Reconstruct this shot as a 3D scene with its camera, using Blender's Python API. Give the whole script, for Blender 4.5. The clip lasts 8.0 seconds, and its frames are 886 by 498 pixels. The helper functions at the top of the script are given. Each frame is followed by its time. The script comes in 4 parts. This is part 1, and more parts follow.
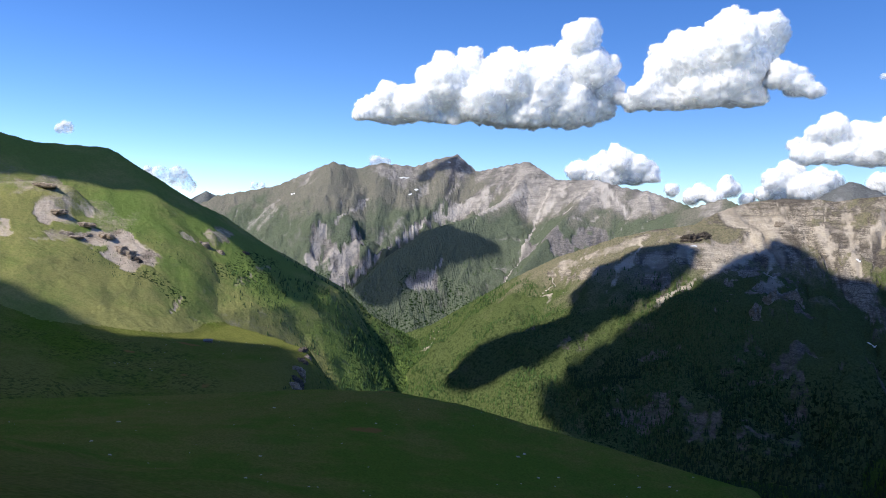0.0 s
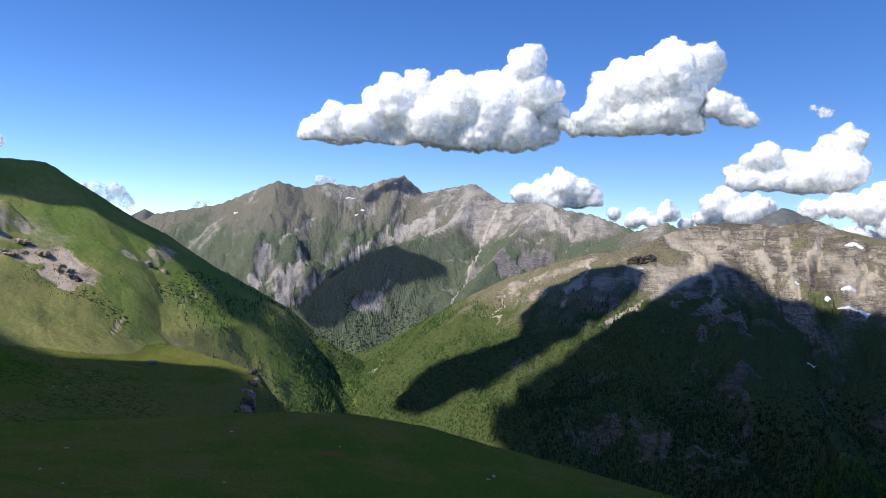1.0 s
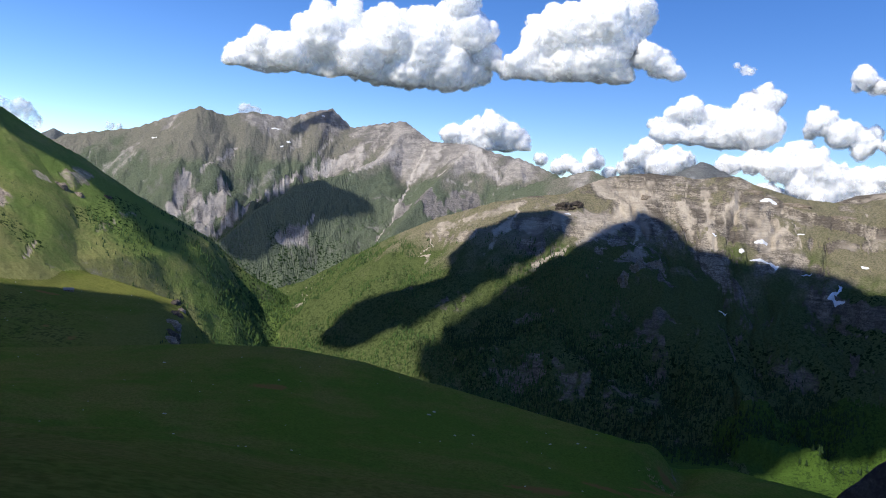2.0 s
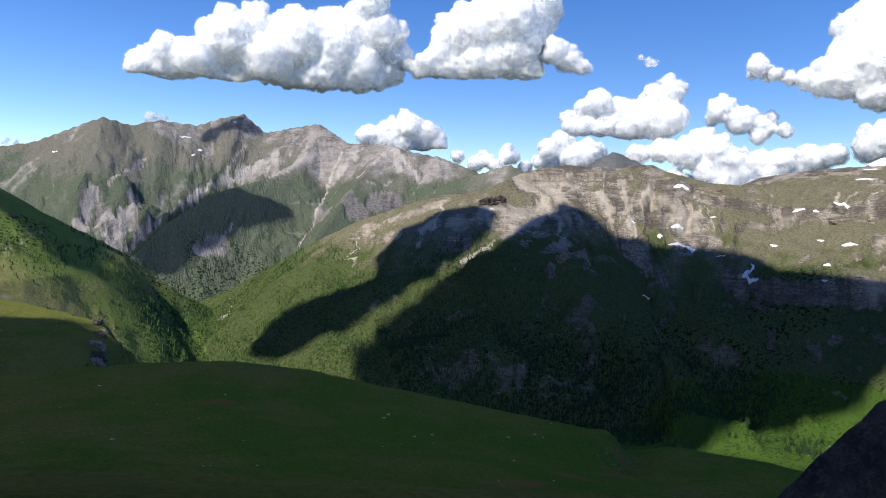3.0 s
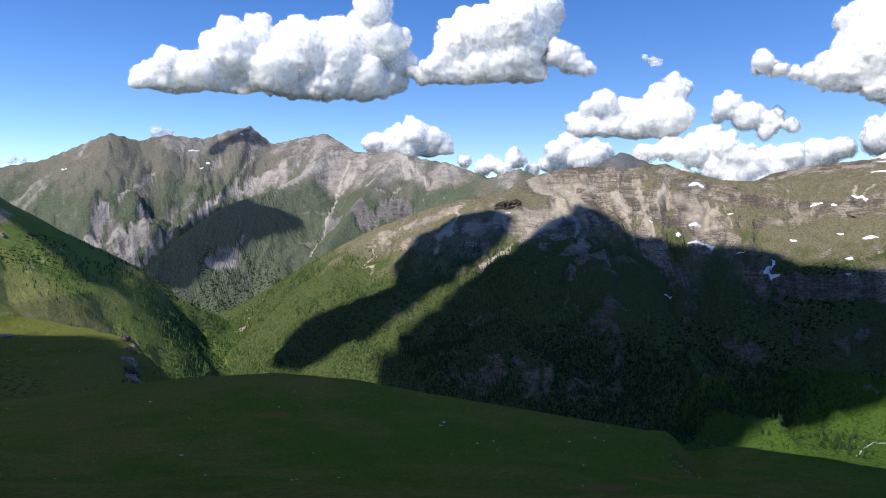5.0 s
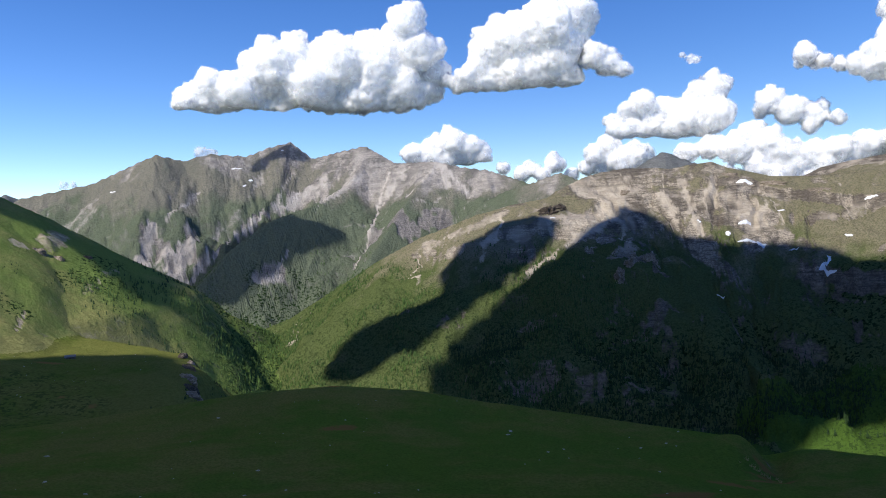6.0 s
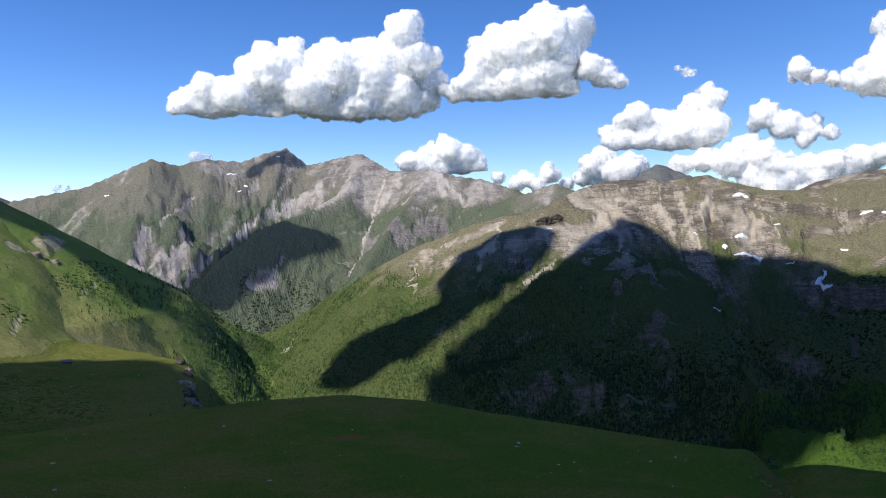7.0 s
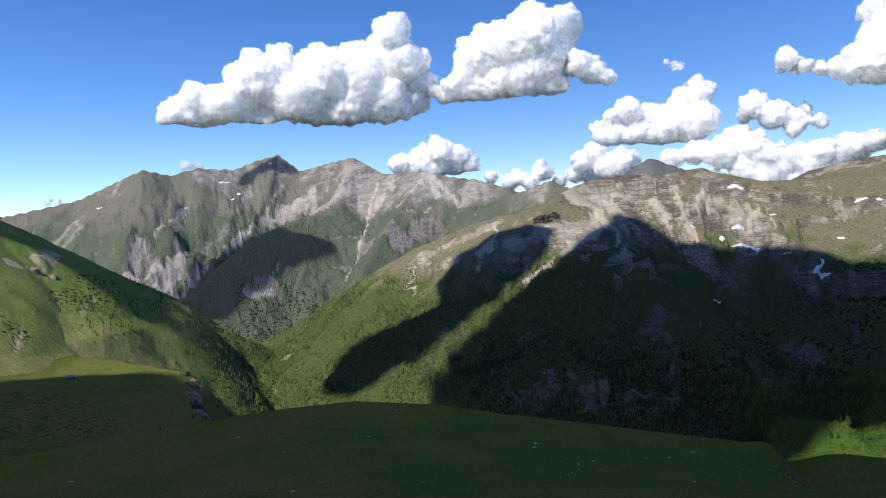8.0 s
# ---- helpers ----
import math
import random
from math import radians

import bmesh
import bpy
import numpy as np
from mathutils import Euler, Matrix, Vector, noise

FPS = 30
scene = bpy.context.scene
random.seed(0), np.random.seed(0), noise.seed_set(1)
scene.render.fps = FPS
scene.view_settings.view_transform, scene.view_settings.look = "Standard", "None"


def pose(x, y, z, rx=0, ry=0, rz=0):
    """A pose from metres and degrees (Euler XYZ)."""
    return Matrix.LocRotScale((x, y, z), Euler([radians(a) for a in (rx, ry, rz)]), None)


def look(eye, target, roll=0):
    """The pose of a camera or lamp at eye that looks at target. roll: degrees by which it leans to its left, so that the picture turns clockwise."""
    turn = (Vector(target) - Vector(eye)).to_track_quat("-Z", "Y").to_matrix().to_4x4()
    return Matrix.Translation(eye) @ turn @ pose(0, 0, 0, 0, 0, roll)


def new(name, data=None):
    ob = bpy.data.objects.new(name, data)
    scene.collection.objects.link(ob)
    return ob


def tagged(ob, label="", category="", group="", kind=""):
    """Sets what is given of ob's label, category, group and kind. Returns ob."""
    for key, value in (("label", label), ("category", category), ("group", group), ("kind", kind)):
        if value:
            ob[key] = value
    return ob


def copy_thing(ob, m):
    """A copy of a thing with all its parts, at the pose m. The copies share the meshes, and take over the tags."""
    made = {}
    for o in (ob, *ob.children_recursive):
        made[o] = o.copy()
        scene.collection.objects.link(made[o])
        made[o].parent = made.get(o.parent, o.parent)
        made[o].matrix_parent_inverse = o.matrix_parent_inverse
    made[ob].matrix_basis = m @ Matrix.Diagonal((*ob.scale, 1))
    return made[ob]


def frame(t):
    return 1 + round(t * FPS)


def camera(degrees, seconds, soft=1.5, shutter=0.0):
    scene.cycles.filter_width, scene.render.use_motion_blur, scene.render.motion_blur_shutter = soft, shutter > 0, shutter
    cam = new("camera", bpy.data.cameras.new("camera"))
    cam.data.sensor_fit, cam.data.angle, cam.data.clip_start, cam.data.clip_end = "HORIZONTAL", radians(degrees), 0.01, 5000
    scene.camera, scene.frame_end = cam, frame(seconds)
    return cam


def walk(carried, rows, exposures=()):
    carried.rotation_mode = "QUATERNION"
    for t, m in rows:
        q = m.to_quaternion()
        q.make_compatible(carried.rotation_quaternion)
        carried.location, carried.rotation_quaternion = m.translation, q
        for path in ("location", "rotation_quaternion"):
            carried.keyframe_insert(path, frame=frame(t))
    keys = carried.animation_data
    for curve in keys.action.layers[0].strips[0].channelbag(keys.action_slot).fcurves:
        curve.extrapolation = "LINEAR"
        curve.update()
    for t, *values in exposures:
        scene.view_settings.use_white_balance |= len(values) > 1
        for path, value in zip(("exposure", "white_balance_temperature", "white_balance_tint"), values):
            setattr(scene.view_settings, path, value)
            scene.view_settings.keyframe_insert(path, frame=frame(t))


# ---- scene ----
# ---- camera ----
cam = camera(61.1, 8.0, soft=1.0)
PATH = [
    (0.0, pose(0.0, 0.0, 0.0, 88.25, -1.00, -0.00)),
    (0.1, pose(-2.5, 1.2, -0.5, 87.60, -0.94, -0.67)),
    (0.2, pose(-5.0, 2.4, -0.9, 86.87, -1.89, -1.78)),
    (0.3, pose(-7.4, 3.5, -1.4, 86.45, -3.07, -3.53)),
    (0.5, pose(-12.3, 5.8, -2.2, 87.56, -3.08, -6.78)),
    (0.7, pose(-17.1, 8.1, -3.0, 88.52, -2.16, -6.40)),
    (0.8, pose(-19.5, 9.2, -3.4, 89.16, -1.67, -5.57)),
    (1.0, pose(-24.2, 11.4, -4.2, 90.02, -1.52, -4.45)),
    (1.2, pose(-28.9, 13.5, -4.9, 90.95, -1.04, -3.94)),
    (1.3, pose(-31.2, 14.6, -5.2, 90.95, -1.14, -3.50)),
    (1.5, pose(-35.7, 16.7, -5.9, 89.16, -2.11, -3.54)),
    (1.7, pose(-40.3, 18.7, -6.5, 86.90, -2.70, -4.89)),
    (2.0, pose(-46.9, 21.7, -7.3, 85.67, -4.25, -10.35)),
    (2.2, pose(-51.3, 23.6, -7.8, 84.52, -4.07, -12.52)),
    (3.3, pose(-74.4, 33.5, -9.8, 86.28, -0.83, -17.38)),
    (3.5, pose(-78.4, 35.2, -10.0, 85.52, 0.32, -16.47)),
    (3.7, pose(-82.3, 36.8, -10.2, 85.50, 0.05, -16.70)),
    (4.0, pose(-88.1, 39.1, -10.4, 85.73, -0.08, -17.37)),
    (4.2, pose(-92.0, 40.6, -10.4, 87.13, 0.84, -17.04)),
    (4.3, pose(-93.8, 41.4, -10.4, 87.63, 1.59, -16.98)),
    (4.5, pose(-97.6, 42.8, -10.5, 87.70, 1.43, -17.00)),
    (4.7, pose(-101.2, 44.2, -10.4, 86.87, 0.68, -16.98)),
    (5.8, pose(-120.3, 51.2, -9.5, 86.03, 0.89, -15.74)),
    (6.0, pose(-123.6, 52.3, -9.1, 87.11, 2.61, -13.84)),
    (6.2, pose(-126.9, 53.4, -8.8, 87.10, 2.36, -13.13)),
    (6.3, pose(-128.5, 53.9, -8.6, 87.00, 1.79, -13.59)),
    (6.5, pose(-131.6, 54.9, -8.2, 88.60, 2.34, -14.35)),
    (6.7, pose(-134.7, 55.9, -7.7, 88.56, 1.88, -15.08)),
    (7.0, pose(-139.2, 57.3, -6.9, 87.72, 1.75, -14.46)),
    (7.2, pose(-142.2, 58.1, -6.4, 87.18, 1.57, -14.39)),
    (7.5, pose(-146.5, 59.3, -5.4, 87.32, 2.03, -15.01)),
    (7.8, pose(-150.7, 60.5, -4.4, 87.29, 2.28, -15.49)),
    (8.0, pose(-153.4, 61.2, -3.7, 87.74, 3.69, -15.09)),
]
walk(cam, PATH, [(0.0, 0.37), (0.5, 0.27), (1.0, 0.24), (2.0, 0.26), (3.5, 0.22), (8.0, 0.22)])

# ---- sky and sun ----
SUN_AZ, SUN_EL = -125.0, 46.0          # degrees; azimuth from north (+y) towards east (+x)
TO_SUN = Vector((math.sin(radians(SUN_AZ)) * math.cos(radians(SUN_EL)),
                 math.cos(radians(SUN_AZ)) * math.cos(radians(SUN_EL)), math.sin(radians(SUN_EL))))
world = bpy.data.worlds.new("sky")
scene.world = world
world.use_nodes = True
wn = world.node_tree.nodes
sky = wn.new("ShaderNodeTexSky")
sky.sky_type = 'NISHITA'
sky.sun_disc = False
sky.sun_elevation, sky.sun_rotation = radians(SUN_EL), radians(-SUN_AZ)
sky.altitude, sky.air_density, sky.dust_density, sky.ozone_density = 3000, 1.0, 0.0, 2.5
rich = wn.new("ShaderNodeHueSaturation")
rich.inputs["Saturation"].default_value = 1.28
rich.inputs["Hue"].default_value = 0.512
world.node_tree.links.new(sky.outputs[0], rich.inputs["Color"])
world.node_tree.links.new(rich.outputs[0], wn["Background"].inputs[0])
wn["Background"].inputs[1].default_value = 0.15
sun_data = bpy.data.lights.new("sun", 'SUN')
sun_data.energy, sun_data.angle, sun_data.color = 5.0, radians(0.7), (1.0, 0.95, 0.87)
sun = new("sun", sun_data)
sun.matrix_world = look((0, 0, 3000), Vector((0, 0, 3000)) - TO_SUN)


# ---- noise ----
def hash01(ix, iy, iz, seed):
    h = (ix * 374761393 + iy * 668265263 + iz * 2147483647 + seed * 974634777) & 0xFFFFFFFF
    h = ((h ^ (h >> 13)) * 1274126177) & 0xFFFFFFFF
    h = ((h ^ (h >> 16)) * 2246822519) & 0xFFFFFFFF
    return ((h ^ (h >> 15)) & 0xFFFF) / 65535.0


def vnoise(x, y, z=None, seed=0):
    """Smooth value noise in -1..1."""
    x, y = np.asarray(x, float), np.asarray(y, float)
    ix, iy = np.floor(x).astype(np.int64), np.floor(y).astype(np.int64)
    fx, fy = x - ix, y - iy
    fx, fy = fx * fx * fx * (fx * (fx * 6 - 15) + 10), fy * fy * fy * (fy * (fy * 6 - 15) + 10)

    def sheet(iz):
        a = hash01(ix, iy, iz, seed)
        b = hash01(ix + 1, iy, iz, seed)
        c = hash01(ix, iy + 1, iz, seed)
        d = hash01(ix + 1, iy + 1, iz, seed)
        return (a + (b - a) * fx) * (1 - fy) + (c + (d - c) * fx) * fy
    if z is None:
        return sheet(0) * 2 - 1
    z = np.asarray(z, float)
    iz = np.floor(z).astype(np.int64)
    fz = z - iz
    fz = fz * fz * (3 - 2 * fz)
    return (sheet(iz) * (1 - fz) + sheet(iz + 1) * fz) * 2 - 1


def fbm(x, y, size, octaves=4, seed=0, gain=0.5):
    out, amp = 0.0, 1.0
    for k in range(octaves):
        ca, sa = math.cos(0.7 * k), math.sin(0.7 * k)
        out = out + amp * vnoise((x * ca - y * sa) / size + 17.3 * k, (x * sa + y * ca) / size - 9.1 * k, seed=seed + k)
        size, amp = size / 2.03, amp * gain
    return out


def ridged(x, y, size, octaves=4, seed=0):
    out, amp, total = 0.0, 1.0, 0.0
    for k in range(octaves):
        ca, sa = math.cos(1.1 * k), math.sin(1.1 * k)
        n = vnoise((x * ca - y * sa) / size + 5.7 * k, (x * sa + y * ca) / size + 3.3 * k, seed=seed + 20 + k)
        out, total = out + amp * (1 - np.abs(n)) ** 2, total + amp
        size, amp = size / 2.1, amp * 0.6
    return out / total


def ramp(v, a, b):
    t = np.clip((v - a) / (b - a), 0, 1)
    return t * t * (3 - 2 * t)


# ---- landforms: crest lines in plan (x, y, z) and how the ground falls away from them ----
def crest(line, x, y):
    """Distance from a crest line in plan, the crest's height there, and the way along it, eased where two stretches are equally near."""
    legs, run = [], 0.0
    best = np.full(x.shape, 1e9)
    for (ax, ay, az), (bx, by, bz) in zip(line, line[1:]):
        dx, dy = bx - ax, by - ay
        ll = dx * dx + dy * dy
        t = np.clip(((x - ax) * dx + (y - ay) * dy) / ll, 0, 1)
        d = np.sqrt((x - ax - t * dx) ** 2 + (y - ay - t * dy) ** 2)
        best = np.minimum(best, d)
        legs.append((d, t, az, bz, run, math.sqrt(ll)))
        run += math.sqrt(ll)
    soft = 3 + 0.10 * best
    total, zc, sc = 0.0, 0.0, 0.0
    for d, t, az, bz, start, length in legs:
        w = np.exp(-np.minimum((d - best) / soft, 60))
        total = total + w
        zc = zc + w * (az + t * (bz - az))
        sc = sc + w * (start + t * length)
    return best, zc / total, sc / total


def mountain(x, y, line, falls, gully=30.0, spacing=110.0, rough=6.0, seed=0, benches=0.0, bench=55.0, lumps=0.0, rsize=None, skew=0.0, wander=0.12):
    """Height of one mountain: its crest line, its fall by distance, gullies down the slope, rock benches."""
    d, zc, s = crest(line, x, y)
    wob = fbm(x, y, 160, 3, seed + 3)
    d2 = np.maximum(d * (1 + wander * wob), 0)
    z = zc - np.interp(d2, [f[0] for f in falls], [f[1] for f in falls])
    far = falls[-1][0]
    z -= np.maximum(d2 - far, 0) * 0.75
    sw = s + skew * d + 40 * fbm(x, y, 140, 3, seed + 5)
    g = 1 - np.abs(vnoise(sw / spacing, d / (spacing * 7), seed=seed + 7))
    g2 = 1 - np.abs(vnoise(sw / (spacing * 0.37) + 9, d / (spacing * 3), seed=seed + 8))
    g3 = 1 - np.abs(vnoise(sw / (spacing * 0.14) + 5, d / (spacing * 1.4), seed=seed + 9))
    cut = ramp(d, 5, 200) * (1 - 0.85 * ramp(d, far * 0.6, far))
    z -= gully * cut * (g ** 3 + 0.45 * g2 ** 3 + 0.2 * g3 ** 3)
    z += rough * (ridged(x, y, rsize or 40 + 3 * rough, 5, seed) - 0.6) * (0.3 + ramp(d, 0, 60))
    if lumps:
        z += lumps * (ridged(x + 90 * wob, y, 330, 5, seed + 15) - 0.62) * ramp(d, 30, 300)
    if benches:
        zb = z + 6 * fbm(x, y, 220, 2, seed + 11)
        f = (zb / bench) % 1.0
        z += benches * bench * (ramp(f, 0.45, 0.95) - f) * ramp(d, 10, 90) * ramp(fbm(x, y, 330, 3, seed + 13), -0.25, 0.45)
    return z


MASSIF = [(-1800, 4200, 40), (-1455, 4258, 66), (-1281, 4262, 155), (-942, 4247, 215), (-776, 4209, 285), (-613, 4165, 350),
          (-494, 4221, 319), (-355, 4265, 354), (-165, 4327, 343), (-36, 4380, 395), (79, 4409, 423), (193, 4346, 321),
          (302, 4269, 343), (467, 4174, 370), (605, 4035, 262), (774, 3822, 250), (886, 3747, 214), (1005, 3665, 189),
          (1139, 3520, 122), (1281, 3364, 23)]
SPUR_A = [(462, 4124, 319), (340, 3935, 155), (131, 3798, 46), (-66, 3649, -14), (-245, 3491, -135), (-382, 3328, -269)]
SPUR_B = [(770, 3803, 237), (618, 3648, 94), (461, 3469, -69), (345, 3332, -194)]
SPUR_C = [(-611, 4155, 334), (-521, 3966, 111), (-442, 3825, -64), (-443, 3623, -280)]
GAP_RIDGE = [(900, 3450, 20), (997, 3367, 73), (1086, 3230, 104), (1173, 3143, 139), (1222, 3068, 103), (1280, 2932, 66)]
PYRAMID = [(1835, 3885, 123), (1921, 3784, 199), (1987, 3668, 258), (2079, 3637, 216), (2207, 3616, 165), (2360, 3574, 59)]
PLATEAU = [(1750, 2410, 37), (1839, 2338, 88), (1896, 2289, 102), (1943, 2179, 116), (1982, 2070, 123), (2034, 1941, 127),
           (2111, 1772, 129), (2300, 1300, 130)]
SNOW_PEAK = [(2751, 2857, 142), (2742, 2723, 188), (2800, 2660, 235), (2895, 2551, 327), (2998, 2424, 259)]
BLUE_PEAK = [(-1584, 4584, 119), (-1460, 4625, 195), (-1331, 4664, 133)]
RIGHT = [(-220, 2736, -421), (-36, 2639, -348), (87, 2533, -261), (237, 2417, -159), (362, 2315, -85), (518, 2227, -24),
         (613, 2188, 0), (724, 2148, 18), (805, 2191, 57), (921, 2216, 88), (994, 2204, 99), (1127, 2155, 93),
         (1235, 2101, 107), (1278, 2073, 85), (1373, 2006, 53), (1450, 1946, 47), (1556, 1855, 47), (1690, 1651, 56),
         (1795, 1445, 65), (1900, 1100, 80), (1950, 400, 90)]
HORN = [(985, 2186, 86), (963, 2130, 36), (946, 2094, -4), (915, 2050, -80), (880, 1990, -190)]
HORN_ARM = [(946, 2094, -4), (850, 2040, -62), (735, 1960, -118), (600, 1850, -200), (430, 1740, -290)]
HORN_WING = [(946, 2094, -4), (1010, 1990, -70), (1080, 1880, -105), (1180, 1760, -125)]
LEFT = [(-1950, 500, 250), (-1700, 1300, 240), (-1368, 1849, 233), (-1169, 1981, 228), (-1110, 2037, 210), (-960, 2145, 208),
        (-939, 2154, 198), (-859, 2241, 112), (-793, 2318, 74), (-694, 2402, 19), (-574, 2433, -68), (-446, 2439, -136),
        (-334, 2427, -197), (-219, 2390, -292), (-178, 2343, -365)]
FLANK = [(-623, 2000, -16), (-559, 2041, -76), (-467, 2051, -177), (-403, 2042, -237), (-316, 2085, -287), (-225, 2121, -348)]
SHOULDER = [(-962, 2146, 208), (-958, 2144, 208)]
KNOB = [(-1010, 1730, 86), (-957, 1756, 89), (-880, 1780, 80), (-810, 1775, 15), (-725, 1756, -65)]
SHELF_EDGE = [(700, -140), (848, -150), (1000, -215), (1250, -235), (1416, -242), (1540, -312), (1640, -425), (1720, -620), (1850, -1100)]
BROW = [(-1100, 500, -120), (-800, 640, -165), (-457, 775, -189), (-300, 827, -194), (-141, 848, -189), (-56, 828, -186), (13, 800, -191),
        (92, 756, -203), (172, 667, -205), (222, 599, -204), (235, 568, -198), (250, 556, -208), (257, 552, -215), (280, 560, -213), (302, 547, -213), (333, 494, -208),
        (346, 454, -204), (348, 390, -196), (380, 150, -150), (420, -150, -60)]
CRAG = [(152, 286, -138), (160, 277, -121), (167, 270, -107), (172, 265, -97), (181, 255, -82), (192, 243, -68), (215, 215, -55)]
STEEP = [(0, 0), (150, 120), (400, 360), (650, 650), (900, 820)]


def near_hill(x, y):
    """The hillside under the camera: it falls from the road to a broad brow, then steeply to the valley."""
    u = x * 0.37 + y * 0.93
    slope = -16 - np.interp(u, [-900, -200, 0, 400, 600, 850], [-420, -60, 0, 148, 170, 178])
    d, zc, s = crest(BROW, x, y)
    az = np.degrees(np.arctan2(x, y))
    bx, by = np.array([p[0] for p in BROW]), np.array([p[1] for p in BROW])
    rim = np.interp(az, np.degrees(np.arctan2(bx, by)), np.hypot(bx, by), left=3000, right=3000)
    outside = np.hypot(x, y) > rim
    w = 1 - ramp(d, 0, 260)
    inner = slope * (1 - w) + zc * w + 3.0 * fbm(x, y, 90, 3, 4) * ramp(d, 10, 120) + 0.5 * fbm(x, y, 14, 3, 8)
    outer = zc - np.where(d < 40, d * d / 100, 16 + (d - 40) * 0.72) + 4 * fbm(x, y, 60, 4, 6) * ramp(d, 10, 60)
    along = ((x - 195) * 80 + (y - 468) * 110) / (80 ** 2 + 110 ** 2)
    side = np.hypot(x - 195 - 80 * np.clip(along, 0, 1), y - 468 - 110 * np.clip(along, 0, 1))
    gully = 9 * np.exp(-(side / 13) ** 2) * ramp(along, 0.0, 0.55)
    return np.where(outside, outer, inner) - gully


def shelf(x, y):
    """Pasture shelf over the gorge: nearly level, with a cliff along its edge."""
    edge = np.interp(y, [p[0] for p in SHELF_EDGE], [p[1] for p in SHELF_EDGE]) + 14 * fbm(x, y, 70, 3, 61)
    top = -238 + np.interp(-x, [330, 480, 580, 700, 837, 1000, 1400], [0, 15, 26, 52, 108, 170, 260]) + 5 * fbm(x, y, 190, 4, 62)
    top -= 9 * ramp(1 - np.abs(vnoise(x / 170 + y / 400, y / 500 - x / 900, seed=66)), 0.8, 1.0) * ramp(-y, -1380, -1250)
    over = x - edge
    z = top - np.where(over < -30, 0, np.where(over < 0, (over + 30) ** 2 / 100, 9 + over * 1.3)) + 6 * (ridged(x, y, 30, 3, 64) - 0.6) * ramp(over, -10, 30)
    return np.where((y < 2100) & (y > 500) & (x > -2200), z, -900)


def valley(x, y):
    return -470 + 0.03 * np.clip(x, 0, 1500) + 7 * fbm(x, y, 300, 4, 40) + 1.5 * fbm(x, y, 40, 3, 44) + 0.12 * np.maximum(-y, 0)


FORMS = ["valley_floor", "near_hillside", "crag", "shelf", "left_mountain", "right_mountain", "plateau", "far_massif", "far_peaks"]


def rock_bands(x, y, z):
    """Height over the middle of each of the rocky mountain's three bedded cliffs, and how strongly the cliff shows there."""
    warp = 5 * fbm(x, y, 90, 3, 141)
    east = z + warp - np.interp(x, [1230, 1280, 1350, 1410, 1470, 1570], [34, 22, -9, -24, -30, -19])
    low = z + warp + np.interp(x, [1100, 1160, 1230, 1310], [218, 208, 203, 199])
    top = z + 0.6 * warp - 52
    return [(east, ramp(x, 1225, 1270)), (low, ramp(x, 1090, 1180) * ramp(-y, -1700, -1600)), (top, ramp(x, 800, 860) * (1 - ramp(x, 1060, 1130)))]


def stepped(x, y, z):
    """Steepens the slope at the cliffs and eases it above and below them."""
    out = z
    for (over, strength), (high, amp) in zip(rock_bands(x, y, z), ((13, 26), (15, 26), (9, 14))):
        out = out + amp * strength * (ramp(over, -high, high) - np.clip((over + high + 38) / (2 * high + 76), 0, 1))
    return out


def eased(a, b, k):
    """The higher of two grounds, with a hollow of width k where they meet."""
    return np.maximum(a, b) + np.maximum(k - np.abs(a - b), 0) ** 2 / (4 * k)


